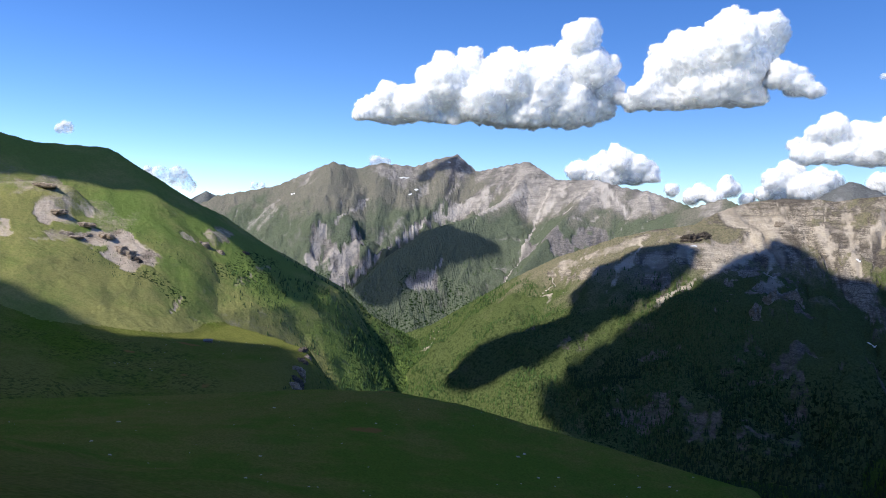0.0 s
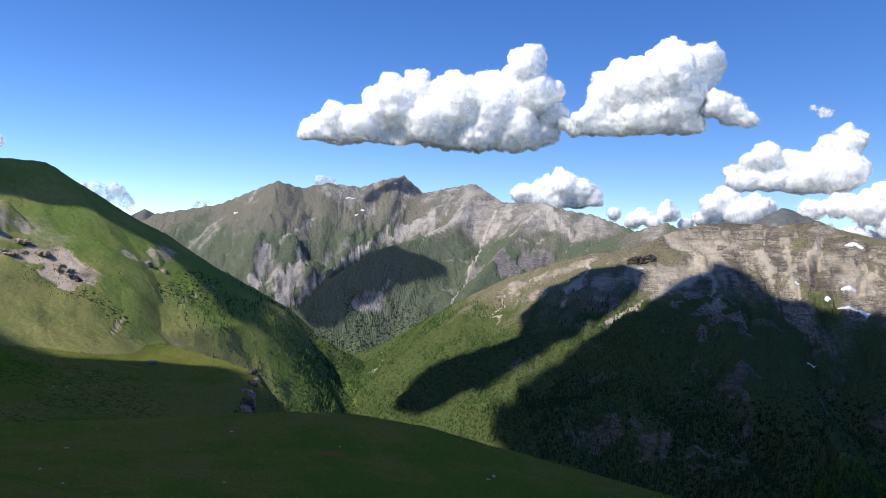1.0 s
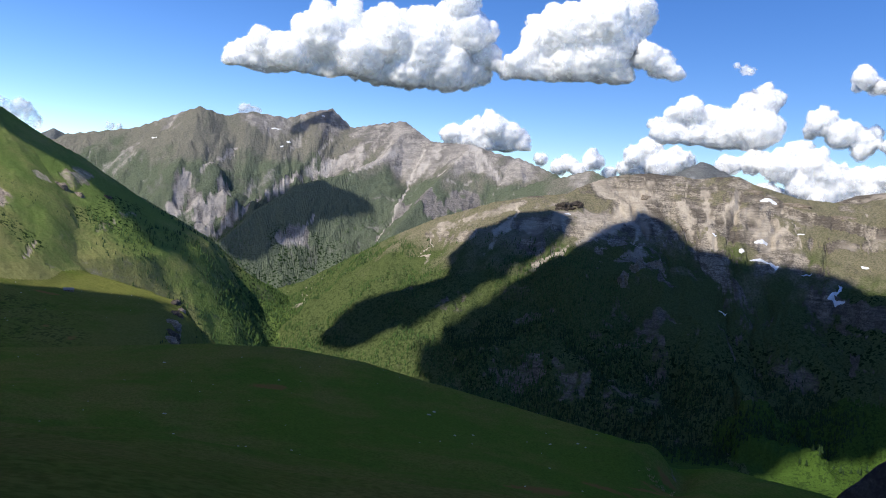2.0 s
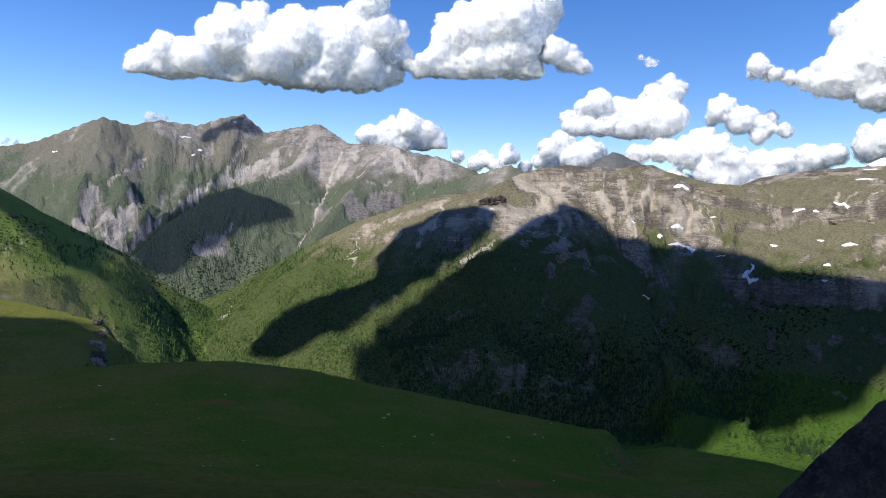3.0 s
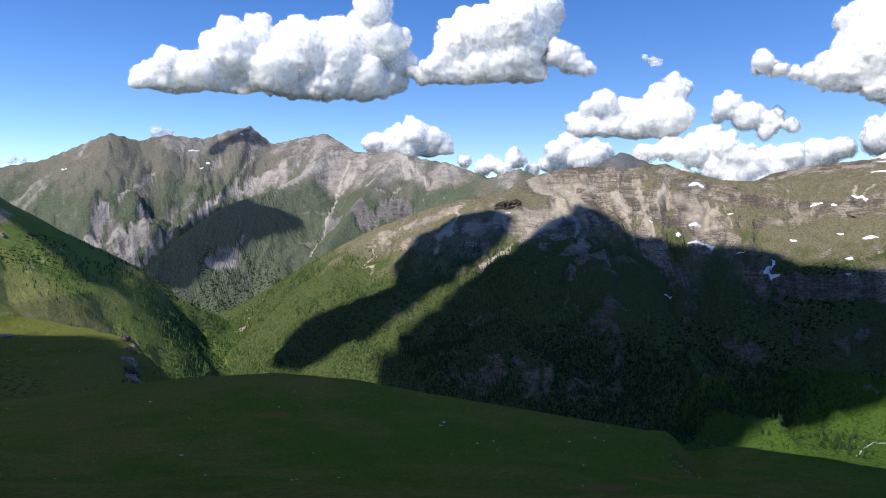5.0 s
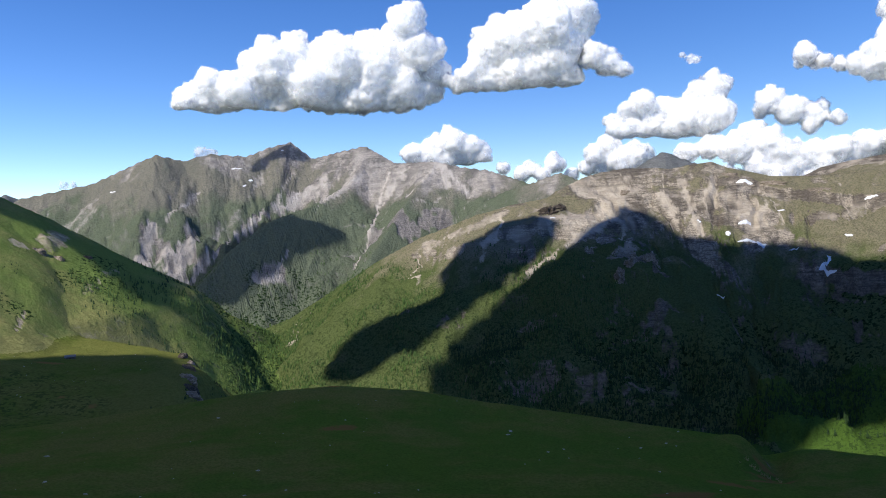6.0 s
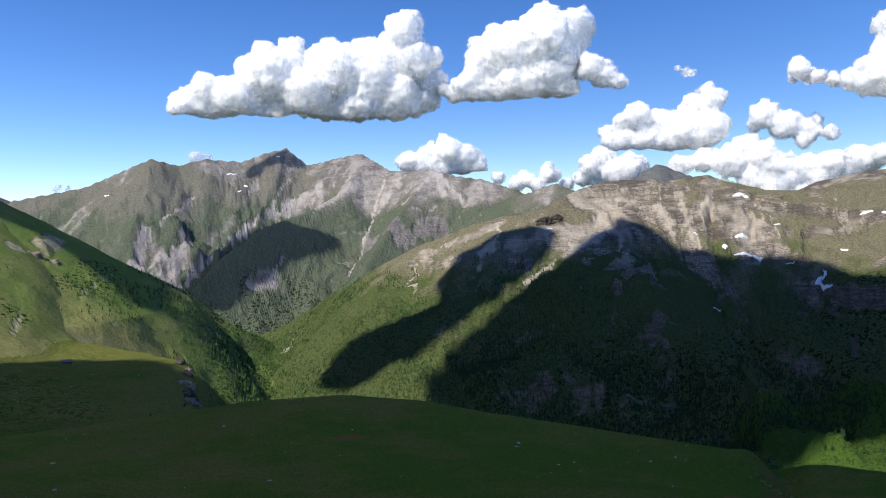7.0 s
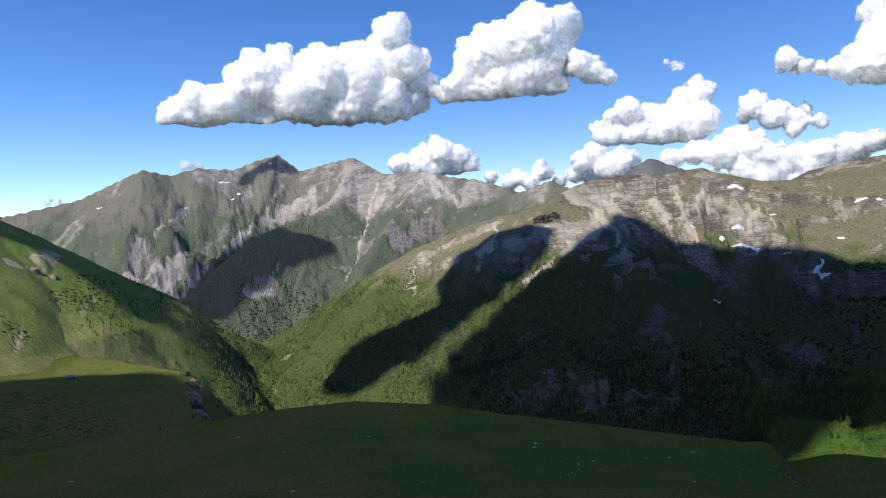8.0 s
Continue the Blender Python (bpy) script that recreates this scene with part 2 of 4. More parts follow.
def heights(x, y):
    """The ground's height and the landform that gives it."""
    left = np.maximum.reduce([mountain(x, y, LEFT, [(0, 0), (200, 100), (450, 220), (720, 345), (1000, 440), (1400, 640)], 2, 130, 2.0, 70, wander=0.04),
                              mountain(x, y, KNOB, [(0, 0), (60, 34), (150, 112), (260, 260)], 6, 60, 8, 73, wander=0.06),
                              mountain(x, y, FLANK, [(0, 0), (40, 14), (120, 82), (300, 235), (500, 420)], 7, 60, 6, 74, wander=0.06),
                              mountain(x, y, SHOULDER, [(0, 0), (660, 409), (900, 721)], 0, 60, 4, 75, wander=0.02)])
    right = np.maximum(mountain(x, y, RIGHT, [(0, 0), (150, 70), (330, 170), (480, 262), (700, 375), (900, 480), (1300, 600)], 16, 110, 9, 80, 0.2, 58, lumps=36, skew=0.15),
                       np.maximum.reduce([mountain(x, y, HORN, [(0, 0), (25, 22), (60, 66), (140, 140), (300, 250)], 12, 40, 12, 83, rsize=45),
                                          mountain(x, y, HORN_ARM, [(0, 0), (40, 26), (120, 84), (300, 230)], 8, 50, 8, 84, rsize=45),
                                          mountain(x, y, HORN_WING, [(0, 0), (30, 30), (90, 90), (200, 190)], 8, 40, 8, 85, rsize=40)]))
    plateau = mountain(x, y, PLATEAU, [(0, 0), (200, 40), (500, 110), (900, 300)], 8, 90, 8, 86, 0.5, 26, wander=0.07)
    parts = [valley(x, y), near_hill(x, y),
             mountain(x, y, CRAG, [(0, 0), (14, 22), (45, 85)], 4, 14, 11, 50, rsize=11),
             shelf(x, y), left, stepped(x, y, right), stepped(x, y, plateau),
             np.maximum.reduce([mountain(x, y, MASSIF, STEEP, 22, 190, 18, 90, lumps=70, skew=0.55),
                                mountain(x, y, SPUR_A, STEEP, 20, 130, 13, 91, lumps=40, skew=0.3),
                                mountain(x, y, SPUR_B, STEEP, 22, 110, 13, 92, 0.4, 48, lumps=40, skew=0.3),
                                mountain(x, y, SPUR_C, STEEP, 24, 90, 14, 93, lumps=40, skew=0.3),
                                mountain(x, y, GAP_RIDGE, STEEP, 16, 80, 9, 94, 0.4, 40, skew=0.2)]),
             np.maximum.reduce([mountain(x, y, PYRAMID, [(0, 0), (100, 80), (300, 220), (600, 460)], 14, 80, 8, 95),
                                mountain(x, y, SNOW_PEAK, STEEP, 24, 90, 12, 96),
                                mountain(x, y, BLUE_PEAK, STEEP, 20, 90, 10, 97)])]
    stack = np.stack(parts)
    form = stack.argmax(0)
    z = stack.max(0)
    z = np.where((form == 3) | (form == 4), eased(parts[3], parts[4], 22), z)
    z = np.where((form == 0) | (form == 5), np.maximum(z, eased(parts[0], parts[5], 26)), z)
    return z, form


# ---- the ground as a fan of rings round the road, close-meshed where the camera looks ----
HUB = (-75.0, 30.0)
AZ = np.radians(np.concatenate([np.linspace(-180, -47, 60, endpoint=False), np.linspace(-47, 60, 1146, endpoint=False),
                                np.linspace(60, 180, 54, endpoint=False)]))
RING = np.concatenate([np.geomspace(0.05, 150, 40, endpoint=False), np.geomspace(150, 380, 100, endpoint=False), np.geomspace(380, 4880, 570)])
GX = HUB[0] + RING[:, None] * np.sin(AZ)[None, :]
GY = HUB[1] + RING[:, None] * np.cos(AZ)[None, :]
GZ, GF = heights(GX, GY)


def ground_z(x, y):
    """Height of the ground sheet at places in plan (between the four nearest corners)."""
    x, y = np.atleast_1d(np.asarray(x, float)), np.atleast_1d(np.asarray(y, float))
    a = np.arctan2(x - HUB[0], y - HUB[1])
    r = np.hypot(x - HUB[0], y - HUB[1])
    ja = np.clip(np.searchsorted(AZ, a) - 1, 0, len(AZ) - 2)
    jr = np.clip(np.searchsorted(RING, r) - 1, 0, len(RING) - 2)
    fa = np.clip((a - AZ[ja]) / (AZ[ja + 1] - AZ[ja]), 0, 1)
    fr = np.clip((r - RING[jr]) / (RING[jr + 1] - RING[jr]), 0, 1)
    return ((GZ[jr, ja] * (1 - fa) + GZ[jr, ja + 1] * fa) * (1 - fr) + (GZ[jr + 1, ja] * (1 - fa) + GZ[jr + 1, ja + 1] * fa) * fr)


# slope of the ground: 1 is level, 0 is upright
dzr = np.gradient(GZ, axis=0) / np.gradient(RING)[:, None]
dza = np.gradient(GZ, axis=1) / (RING[:, None] * np.gradient(AZ)[None, :])
LEVEL = 1 / np.sqrt(1 + dzr ** 2 + dza ** 2)


# ---- materials ----
class Nodes:
    def __init__(self, name):
        self.mat = bpy.data.materials.new(name)
        self.mat.use_nodes = True
        self.tree = self.mat.node_tree
        self.bsdf = self.tree.nodes["Principled BSDF"]
        self.coord = self.tree.nodes.new("ShaderNodeTexCoord").outputs["Object"]

    def put(self, socket, value):
        if isinstance(value, bpy.types.NodeSocket):
            self.tree.links.new(value, socket)
        elif isinstance(value, tuple) and len(value) == 3 and socket.type == 'RGBA':
            socket.default_value = (*value, 1)
        else:
            socket.default_value = value

    def noise(self, size, detail=5, rough=0.55, stretch=None, distort=0.0, lacunarity=2.0):
        n = self.tree.nodes.new("ShaderNodeTexNoise")
        n.inputs["Scale"].default_value = 1 / size
        n.inputs["Detail"].default_value = detail
        n.inputs["Roughness"].default_value = rough
        n.inputs["Distortion"].default_value = distort
        n.inputs["Lacunarity"].default_value = lacunarity
        src = self.coord
        if stretch:
            m = self.tree.nodes.new("ShaderNodeMapping")
            m.inputs["Scale"].default_value = stretch
            self.tree.links.new(src, m.inputs[0])
            src = m.outputs[0]
        self.tree.links.new(src, n.inputs["Vector"])
        return n.outputs["Fac"]

    def range(self, v, a, b, lo=0.0, hi=1.0):
        n = self.tree.nodes.new("ShaderNodeMapRange")
        n.interpolation_type = 'SMOOTHSTEP'
        for k, val in zip(range(5), (v, a, b, lo, hi)):
            self.put(n.inputs[k], val)
        return n.outputs[0]

    def math(self, op, a, b=0.0):
        n = self.tree.nodes.new("ShaderNodeMath")
        n.operation = op
        self.put(n.inputs[0], a)
        self.put(n.inputs[1], b)
        return n.outputs[0]

    def mix(self, fac, a, b):
        n = self.tree.nodes.new("ShaderNodeMix")
        n.data_type = 'RGBA'
        self.put(n.inputs[0], fac)
        self.put(n.inputs[6], a)
        self.put(n.inputs[7], b)
        return n.outputs[2]

    def attr(self, name):
        n = self.tree.nodes.new("ShaderNodeAttribute")
        n.attribute_name = name
        return n.outputs["Fac"]

    def bump(self, height, distance, strength=0.6):
        n = self.tree.nodes.new("ShaderNodeBump")
        n.inputs["Distance"].default_value = distance
        n.inputs["Strength"].default_value = strength
        self.put(n.inputs["Height"], height)
        self.tree.links.new(n.outputs[0], self.bsdf.inputs["Normal"])

    def done(self, color, rough=0.9):
        self.put(self.bsdf.inputs["Base Color"], color)
        self.put(self.bsdf.inputs["Roughness"], rough)
        self.bsdf.inputs["Specular IOR Level"].default_value = 0.0 if rough > 0.92 else 0.2
        return self.mat


def ground_material(name, grass, dry, rock, pale, shrub=(0.018, 0.035, 0.012), grain=1.0, layered=0.6, blend=0.17, speck=0.6, relief_m=10.0):
    """Alpine ground: turf, dry turf, rock and scree by the sheet's own masks, with dark dwarf shrubs."""
    n = Nodes(name)
    big, mid, fine = n.noise(170 * grain, 6), n.noise(28 * grain, 6, 0.6), n.noise(4.5 * grain, 5, 0.65)
    streak = n.attr("streak")
    parched = n.math('ADD', n.math('ADD', big, n.math('MULTIPLY', streak, 0.10)), n.math('MULTIPLY', n.math('SUBTRACT', n.attr("dry"), 0.5), 0.55))
    parched = n.math('ADD', parched, n.math('MULTIPLY', n.math('SUBTRACT', mid, 0.5), 0.35))
    turf = n.mix(n.range(parched, 0.32, 0.68), grass, dry)
    turf = n.mix(n.range(fine, 0.38, 0.64, 0.0, speck), turf, tuple(c * 0.4 for c in grass))
    turf = n.mix(n.math('MULTIPLY', n.attr("shrub"), n.range(n.noise(9 * grain, 4, 0.6), 0.52, 0.58)), turf, shrub)
    strata = n.noise(34 * grain, 7, 0.65, (0.4, 0.4, 1.7), 0.9)
    body = n.math('ADD', n.math('MULTIPLY', strata, layered), n.math('MULTIPLY', mid, 1 - layered))
    stone = n.mix(n.math('MULTIPLY', n.range(n.math('ADD', body, n.math('MULTIPLY', streak, 0.22)), 0.40, 0.60), n.range(n.attr("dry"), 0.0, 0.7, 0.3, 1.0)), rock, pale)
    stone = n.mix(n.range(fine, 0.42, 0.62, 0.0, 0.65), stone, tuple(c * 0.45 for c in rock))
    bedding = n.noise(11 * grain, 6, 0.7, (0.22, 0.22, 1.9), 1.2)
    stone = n.mix(n.range(bedding, 0.46, 0.60, 0.0, 0.25 + 0.5 * layered), stone, tuple(c * 0.42 for c in rock))
    stone = n.mix(n.math('MULTIPLY', n.attr("scree"), n.range(fine, 0.2, 0.7, 0.5, 0.95)), stone, tuple(min(c * 1.3, 0.6) for c in pale))
    ragged = n.math('ADD', n.math('MULTIPLY', n.math('SUBTRACT', n.noise(34 * grain, 9, 0.76), 0.5), 1.1), n.math('MULTIPLY', n.math('SUBTRACT', fine, 0.5), 0.5))
    edge = n.math('ADD', n.math('ADD', n.attr("rock"), ragged), n.math('MULTIPLY', streak, 0.12))
    col = n.mix(n.range(edge, 0.51 - blend, 0.51 + blend), turf, stone)
    col = n.mix(n.range(n.math('ADD', n.attr("soil"), n.math('ADD', n.math('MULTIPLY', n.math('SUBTRACT', mid, 0.5), 0.9), n.math('MULTIPLY', n.math('SUBTRACT', fine, 0.5), 0.8))), 0.45, 0.75), col, (0.19, 0.115, 0.040))
    relief = n.math('ADD', n.noise(14 * grain, 9, 0.72), n.math('MULTIPLY', body, n.math('MULTIPLY', n.attr("rock"), 1.5)))
    n.bump(n.math('ADD', relief, n.math('MULTIPLY', streak, 0.35)), relief_m * grain, 1.0)
    return n.done(col, 0.95)


TURF = ground_material("near_turf", (0.098, 0.158, 0.024), (0.178, 0.164, 0.045), (0.16, 0.13, 0.11), (0.26, 0.22, 0.19), grain=0.45, speck=0.45)
MEADOW = ground_material("mountain_meadow", (0.122, 0.170, 0.046), (0.212, 0.206, 0.078), (0.29, 0.23, 0.18), (0.46, 0.385, 0.305), speck=0.3, relief_m=4.5, blend=0.28)
PASTURE = ground_material("shelf_pasture", (0.075, 0.125, 0.016), (0.140, 0.145, 0.040), (0.18, 0.15, 0.125), (0.34, 0.29, 0.24), speck=0.35, relief_m=4.5)
VALLEY = ground_material("valley_meadow", (0.058, 0.104, 0.020), (0.092, 0.122, 0.030), (0.20, 0.17, 0.14), (0.34, 0.30, 0.25), speck=0.4, relief_m=5.0)
ALPINE = ground_material("alpine_slope", (0.096, 0.122, 0.044), (0.225, 0.200, 0.130), (0.175, 0.150, 0.124), (0.44, 0.38, 0.305), blend=0.16, speck=0.5, layered=0.75)
# limestone and turf of the massif, greyed and cooled in colour to suggest haze
FAR_ROCK = ground_material("hazed_limestone", (0.120, 0.142, 0.098), (0.200, 0.187, 0.157), (0.198, 0.184, 0.180), (0.40, 0.366, 0.335), grain=1.2, layered=0.45, blend=0.24, relief_m=9.0)
# rock of the far peaks: distance haze is put into its blue-grey colours
HAZED_PEAK = ground_material("far_hazed_rock", (0.11, 0.125, 0.12), (0.15, 0.155, 0.155), (0.14, 0.145, 0.155), (0.26, 0.26, 0.265), grain=1.4, layered=0.3, blend=0.34, relief_m=5.0)
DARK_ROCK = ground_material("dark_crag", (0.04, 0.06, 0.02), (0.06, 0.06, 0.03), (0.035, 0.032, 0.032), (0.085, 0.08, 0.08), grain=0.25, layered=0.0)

# ---- ground masks ----
steep = 1 - LEVEL
N1, N2, N3 = fbm(GX, GY, 260, 5, 101), fbm(GX, GY, 70, 4, 103), fbm(GX, GY, 520, 3, 105)
ROCK = 0.7 * ramp(steep + 0.05 * N1 + 0.04 * N2, 0.24, 0.38)
ROCK = np.where(GF == 1, ramp(steep + 0.05 * N2, 0.26, 0.5) * 0.7, ROCK)
ROCK = np.where((GF == 4) | (GF == 3), ROCK * 0.38, ROCK)
ROCK = np.where(GF == 5, ROCK * (0.4 + 0.6 * ramp(GZ, -200, -60)), ROCK)
ROCK = np.where((GF == 5) | (GF == 6), np.clip(ROCK + 0.40 * ramp(GZ + 70 * N1 + 40 * N2, -200, 10), 0, 1), ROCK)
grassy = 200 * (1 - ramp(GX + 90 * N1, -120, 380)) * (GF == 7)      # the massif's western half is turfed far up
ROCK = np.where((GF == 7) | (GF == 8), np.clip(0.40 * ramp(steep + 0.04 * N2, 0.38, 0.54) + 0.72 * ramp(GZ - grassy + 110 * N1 + 50 * N2, 10, 260), 0, 1), ROCK)
dk, zk, sk = crest(KNOB, GX, GY)
ROCK = np.where(GF == 4, np.maximum(ROCK, (1 - ramp(dk + 80 * N2, 0, 160)) * 0.42), ROCK)
dn = np.minimum(crest(HORN, GX, GY)[0], crest(HORN_WING, GX, GY)[0] * 1.6)
ROCK = np.where(GF == 5, np.maximum(ROCK, 0.85 * (1 - ramp(dn + 45 * N2, 20, 130))), ROCK)
low_cliff = ramp(-GZ + 40 * N2, 350, 395) * ramp(GX, 320, 420) * (1 - ramp(GX, 700, 840)) * ramp(-GY, -1680, -1560)
ROCK = np.where(GF == 5, np.clip(np.maximum(ROCK, 0.3 * low_cliff) + 0.36 * ramp(N2 + 0.8 * N1, 0.0, 0.7) * ramp(GX, 350, 650), 0, 1), ROCK)


def bare_rock(x, y):
    """Grey ledges and walls that break the turf of the rocky mountain's lower slope."""
    rough = 0.8 * fbm(x, y, 55, 3, 131) + 0.9 * fbm(x, y, 15, 3, 133)
    out = 0.0 * x
    for u, v, a, b, w in [(790, 1905, 60, 75, 0.9), (805, 1800, 62, 70, 0.85), (735, 1575, 62, 48, 0.8), (665, 1640, 42, 30, 0.7), (1110, 1570, 70, 40, 0.7),
                          (1165, 1450, 62, 60, 0.75), (1260, 1360, 70, 62, 0.8), (335, 1610, 46, 26, 0.75), (420, 1535, 60, 30, 0.85), (540, 1428, 66, 30, 0.85),
                          (640, 1395, 40, 26, 0.7), (905, 1370, 60, 30, 0.7), (900, 1650, 50, 26, 0.6), (500, 1720, 34, 26, 0.6), (330, 1840, 30, 22, 0.65),
                          (240, 1950, 30, 26, 0.65)]:
        w *= (0.5 if u > 860 else 0.72) if v < 1700 else 0.9
        out = np.maximum(out, w * (1 - ramp(np.hypot((x - u) / a, (y - v) / b) + rough, 0.35, 1.25)))
    return out


ROCK = np.where(GF == 5, np.maximum(ROCK, bare_rock(GX, GY)), ROCK)
ROCK = np.where(GF == 2, 0.95, ROCK)
# pale scree runs down the far massif's gullies
dm, _, sm = crest(MASSIF, GX, GY)
runs = 0.6 * ramp(1 - np.abs(vnoise((sm + 0.55 * dm + 30 * N2) / 120, dm / 700, seed=111)), 0.9, 0.98) * ramp(dm, 40, 160) * (1 - ramp(dm + 120 * N1, 380, 620))
dh, _, sh = crest(RIGHT, GX, GY)
runs_r = ramp(1 - np.abs(vnoise((sh + 25 * N2) / 60, dh / 500, seed=113)), 0.86, 0.98) * ramp(dh, 20, 60) * (1 - ramp(dh + 80 * N1, 160, 300))
SCREE = np.where(GF == 7, 0.25, 0.6) * ramp(N1 + 0.7 * N2, 0.30, 0.8)
SCREE = np.where(GF == 5, SCREE * ramp(GZ, -170, -60), SCREE)
SCREE = np.where(GF == 7, np.maximum(SCREE, runs), np.where(GF == 5, np.maximum(SCREE, runs_r), SCREE))
ROCK = np.where(GF == 7, np.maximum(ROCK, 0.8 * runs), np.where(GF == 5, np.maximum(ROCK, 0.8 * runs_r), ROCK))
SHRUB = ramp(fbm(GX, GY, 240, 4, 107) - (GZ + 230) / 220, -0.1, 0.5)
SHRUB = np.where(GF == 1, 0.0, np.where((GF == 0) | (GF == 3) | (GF == 5), 0.5 * SHRUB, SHRUB))
dl, _, sl = crest(LEFT, GX, GY)
way = np.choose(np.clip(GF, 0, 8), [sl, sl, sl, sl, sl, sh + 0.15 * dh, sh, sm + 0.55 * dm, sm]) + 14 * N2
away = np.choose(np.clip(GF, 0, 8), [dl, dl, dl, dl, dl, dh, dh, dm, dm])
STREAK = 0.6 * vnoise(way / 34, away / 190, seed=121) + 0.5 * vnoise(way / 15, away / 110, seed=122) + 0.3 * vnoise(way / 8, away / 60, seed=123)
STREAK = np.where((GF == 1) | (GF == 0), 0, np.where(GF == 5, STREAK * ramp(GZ, -260, -100), np.where(GF <= 4, STREAK * 0.08, STREAK)))
def stroke(x, y, line, wide, ragged=0.7, seed=0):
    """1 along a line in plan, 0 beyond its ragged rim."""
    d = np.full(x.shape, 1e9)
    for (ax, ay), (bx, by) in zip(line, line[1:]):
        dx, dy = bx - ax, by - ay
        t = np.clip(((x - ax) * dx + (y - ay) * dy) / (dx * dx + dy * dy + 1e-6), 0, 1)
        d = np.minimum(d, np.hypot(x - ax - t * dx, y - ay - t * dy))
    return 1 - ramp(d / wide + ragged * fbm(x, y, wide * 1.6, 3, 151 + seed), 0.55, 1.15)


def mark(field, form, line, wide, value, ragged=0.7, seed=0):
    """Raises a mask of the ground along a line, on one landform."""
    xs, ys = [p[0] for p in line], [p[1] for p in line]
    near = (GX > min(xs) - 3 * wide) & (GX < max(xs) + 3 * wide) & (GY > min(ys) - 3 * wide) & (GY < max(ys) + 3 * wide) & (GF == form)
    field[near] = np.maximum(field[near], value * stroke(GX[near], GY[near], line, wide, ragged, seed))


# torrent beds, pale ribs, scree fans and washed-out cliffs of the far massif
for line, wide, value in [([(563, 3986), (481, 3860), (412, 3689), (382, 3631), (292, 3472)], 8, 1.0), ([(79, 4239), (10, 4120), (-43, 4027)], 9, 0.7), ([(-75, 3983), (-173, 3908), (-259, 3854), (-337, 3698), (-401, 3657)], 9, 1.0), ([(8, 3535), (-56, 3445)], 6, 0.7),
                          ([(220, 4118), (94, 4109), (-16, 4038)], 30, 0.8), ([(386, 3990), (219, 3854)], 34, 0.75), ([(618, 3922), (519, 3848)], 26, 0.8), ([(-412, 4039), (-544, 3820)], 14, 0.7),
                          ([(785, 3805), (684, 3714), (601, 3708)], 15, 0.9), ([(789, 3795), (801, 3671)], 13, 0.8), ([(799, 3792), (880, 3592)], 13, 0.9), ([(-133, 3375), (-57, 3420)], 28, 0.7)]:
    mark(SCREE, 7, line, wide, value, 0.9)
    mark(ROCK, 7, line, wide * 1.15, 0.95 * value, 0.9)
for line, wide in [([(-612, 3767), (-628, 3734), (-658, 3671)], 26), ([(-599, 3729), (-476, 3659), (-492, 3581)], 38), ([(-444, 3791), (-450, 3708), (-482, 3602)], 30), ([(-395, 3675), (-437, 3618)], 16)]:
    mark(SCREE, 7, line, wide * 0.8, 0.6, 1.9, 3)
    mark(ROCK, 7, line, wide * 0.9, 0.85, 1.7, 3)
mark(ROCK, 7, [(407, 3642), (553, 3469), (733, 3522)], 40, 0.9, 0.9, 5)
# scree chutes and bare patches of the rocky mountain; the second line paints a sunlit ridge edge pale
for line, wide, value in [([(964, 2132), (896, 2075), (828, 2041)], 20, 0.95), ([(892, 2037), (771, 1964), (663, 1934), (547, 1883)], 14, 0.8), ([(1023, 2032), (998, 1938), (980, 1884)], 13, 0.85), ([(1102, 2049), (1066, 1965), (1015, 1849), (1008, 1803)], 12, 0.85),
                          ([(1182, 2015), (1144, 1957)], 11, 0.7), ([(1164, 1828), (1253, 1867)], 30, 0.8), ([(1429, 1747), (1403, 1687)], 18, 0.6), ([(367, 2240), (454, 2175), (563, 2160)], 20, 0.6)]:
    mark(SCREE, 5, line, wide, value, 0.8, 7)
    mark(ROCK, 5, line, wide * 1.3, value, 0.8, 7)
mark(SCREE, 6, [(1484, 1583), (1526, 1532)], 30, 0.6, 0.8, 8)
mark(ROCK, 5, [(820, 2190), (990, 2190), (1120, 2140), (1240, 2085)], 75, 0.62, 0.9, 9)
mark(ROCK, 6, [(1817, 2334), (1863, 2151), (1930, 2035)], 90, 0.8, 0.9, 10)
for (over, strength), high in zip(rock_bands(GX, GY, GZ), (14, 17, 10)):
    wall = strength * (1 - ramp(np.abs(over) + 7 * N2, high * 0.7, high * 1.5))
    ROCK = np.where((GF == 5) | (GF == 6), np.maximum(ROCK, 0.85 * wall), ROCK)
    SCREE = np.where((GF == 5) | (GF == 6), SCREE * (1 - 0.8 * wall), SCREE)
sunny = ramp(-GZ, 330, 380) * ramp(GX, 700, 760) * ramp(-GY, -1340, -1250)          # pasture at the mountain's foot
ROCK = np.where(GF == 5, ROCK * (1 - 0.92 * sunny), ROCK)
GF = np.where((GF == 5) & (sunny > 0.35), 0, GF)
mark(ROCK, 0, [(1050, 1167), (1069, 1146)], 7, 0.6, 0.9, 11)
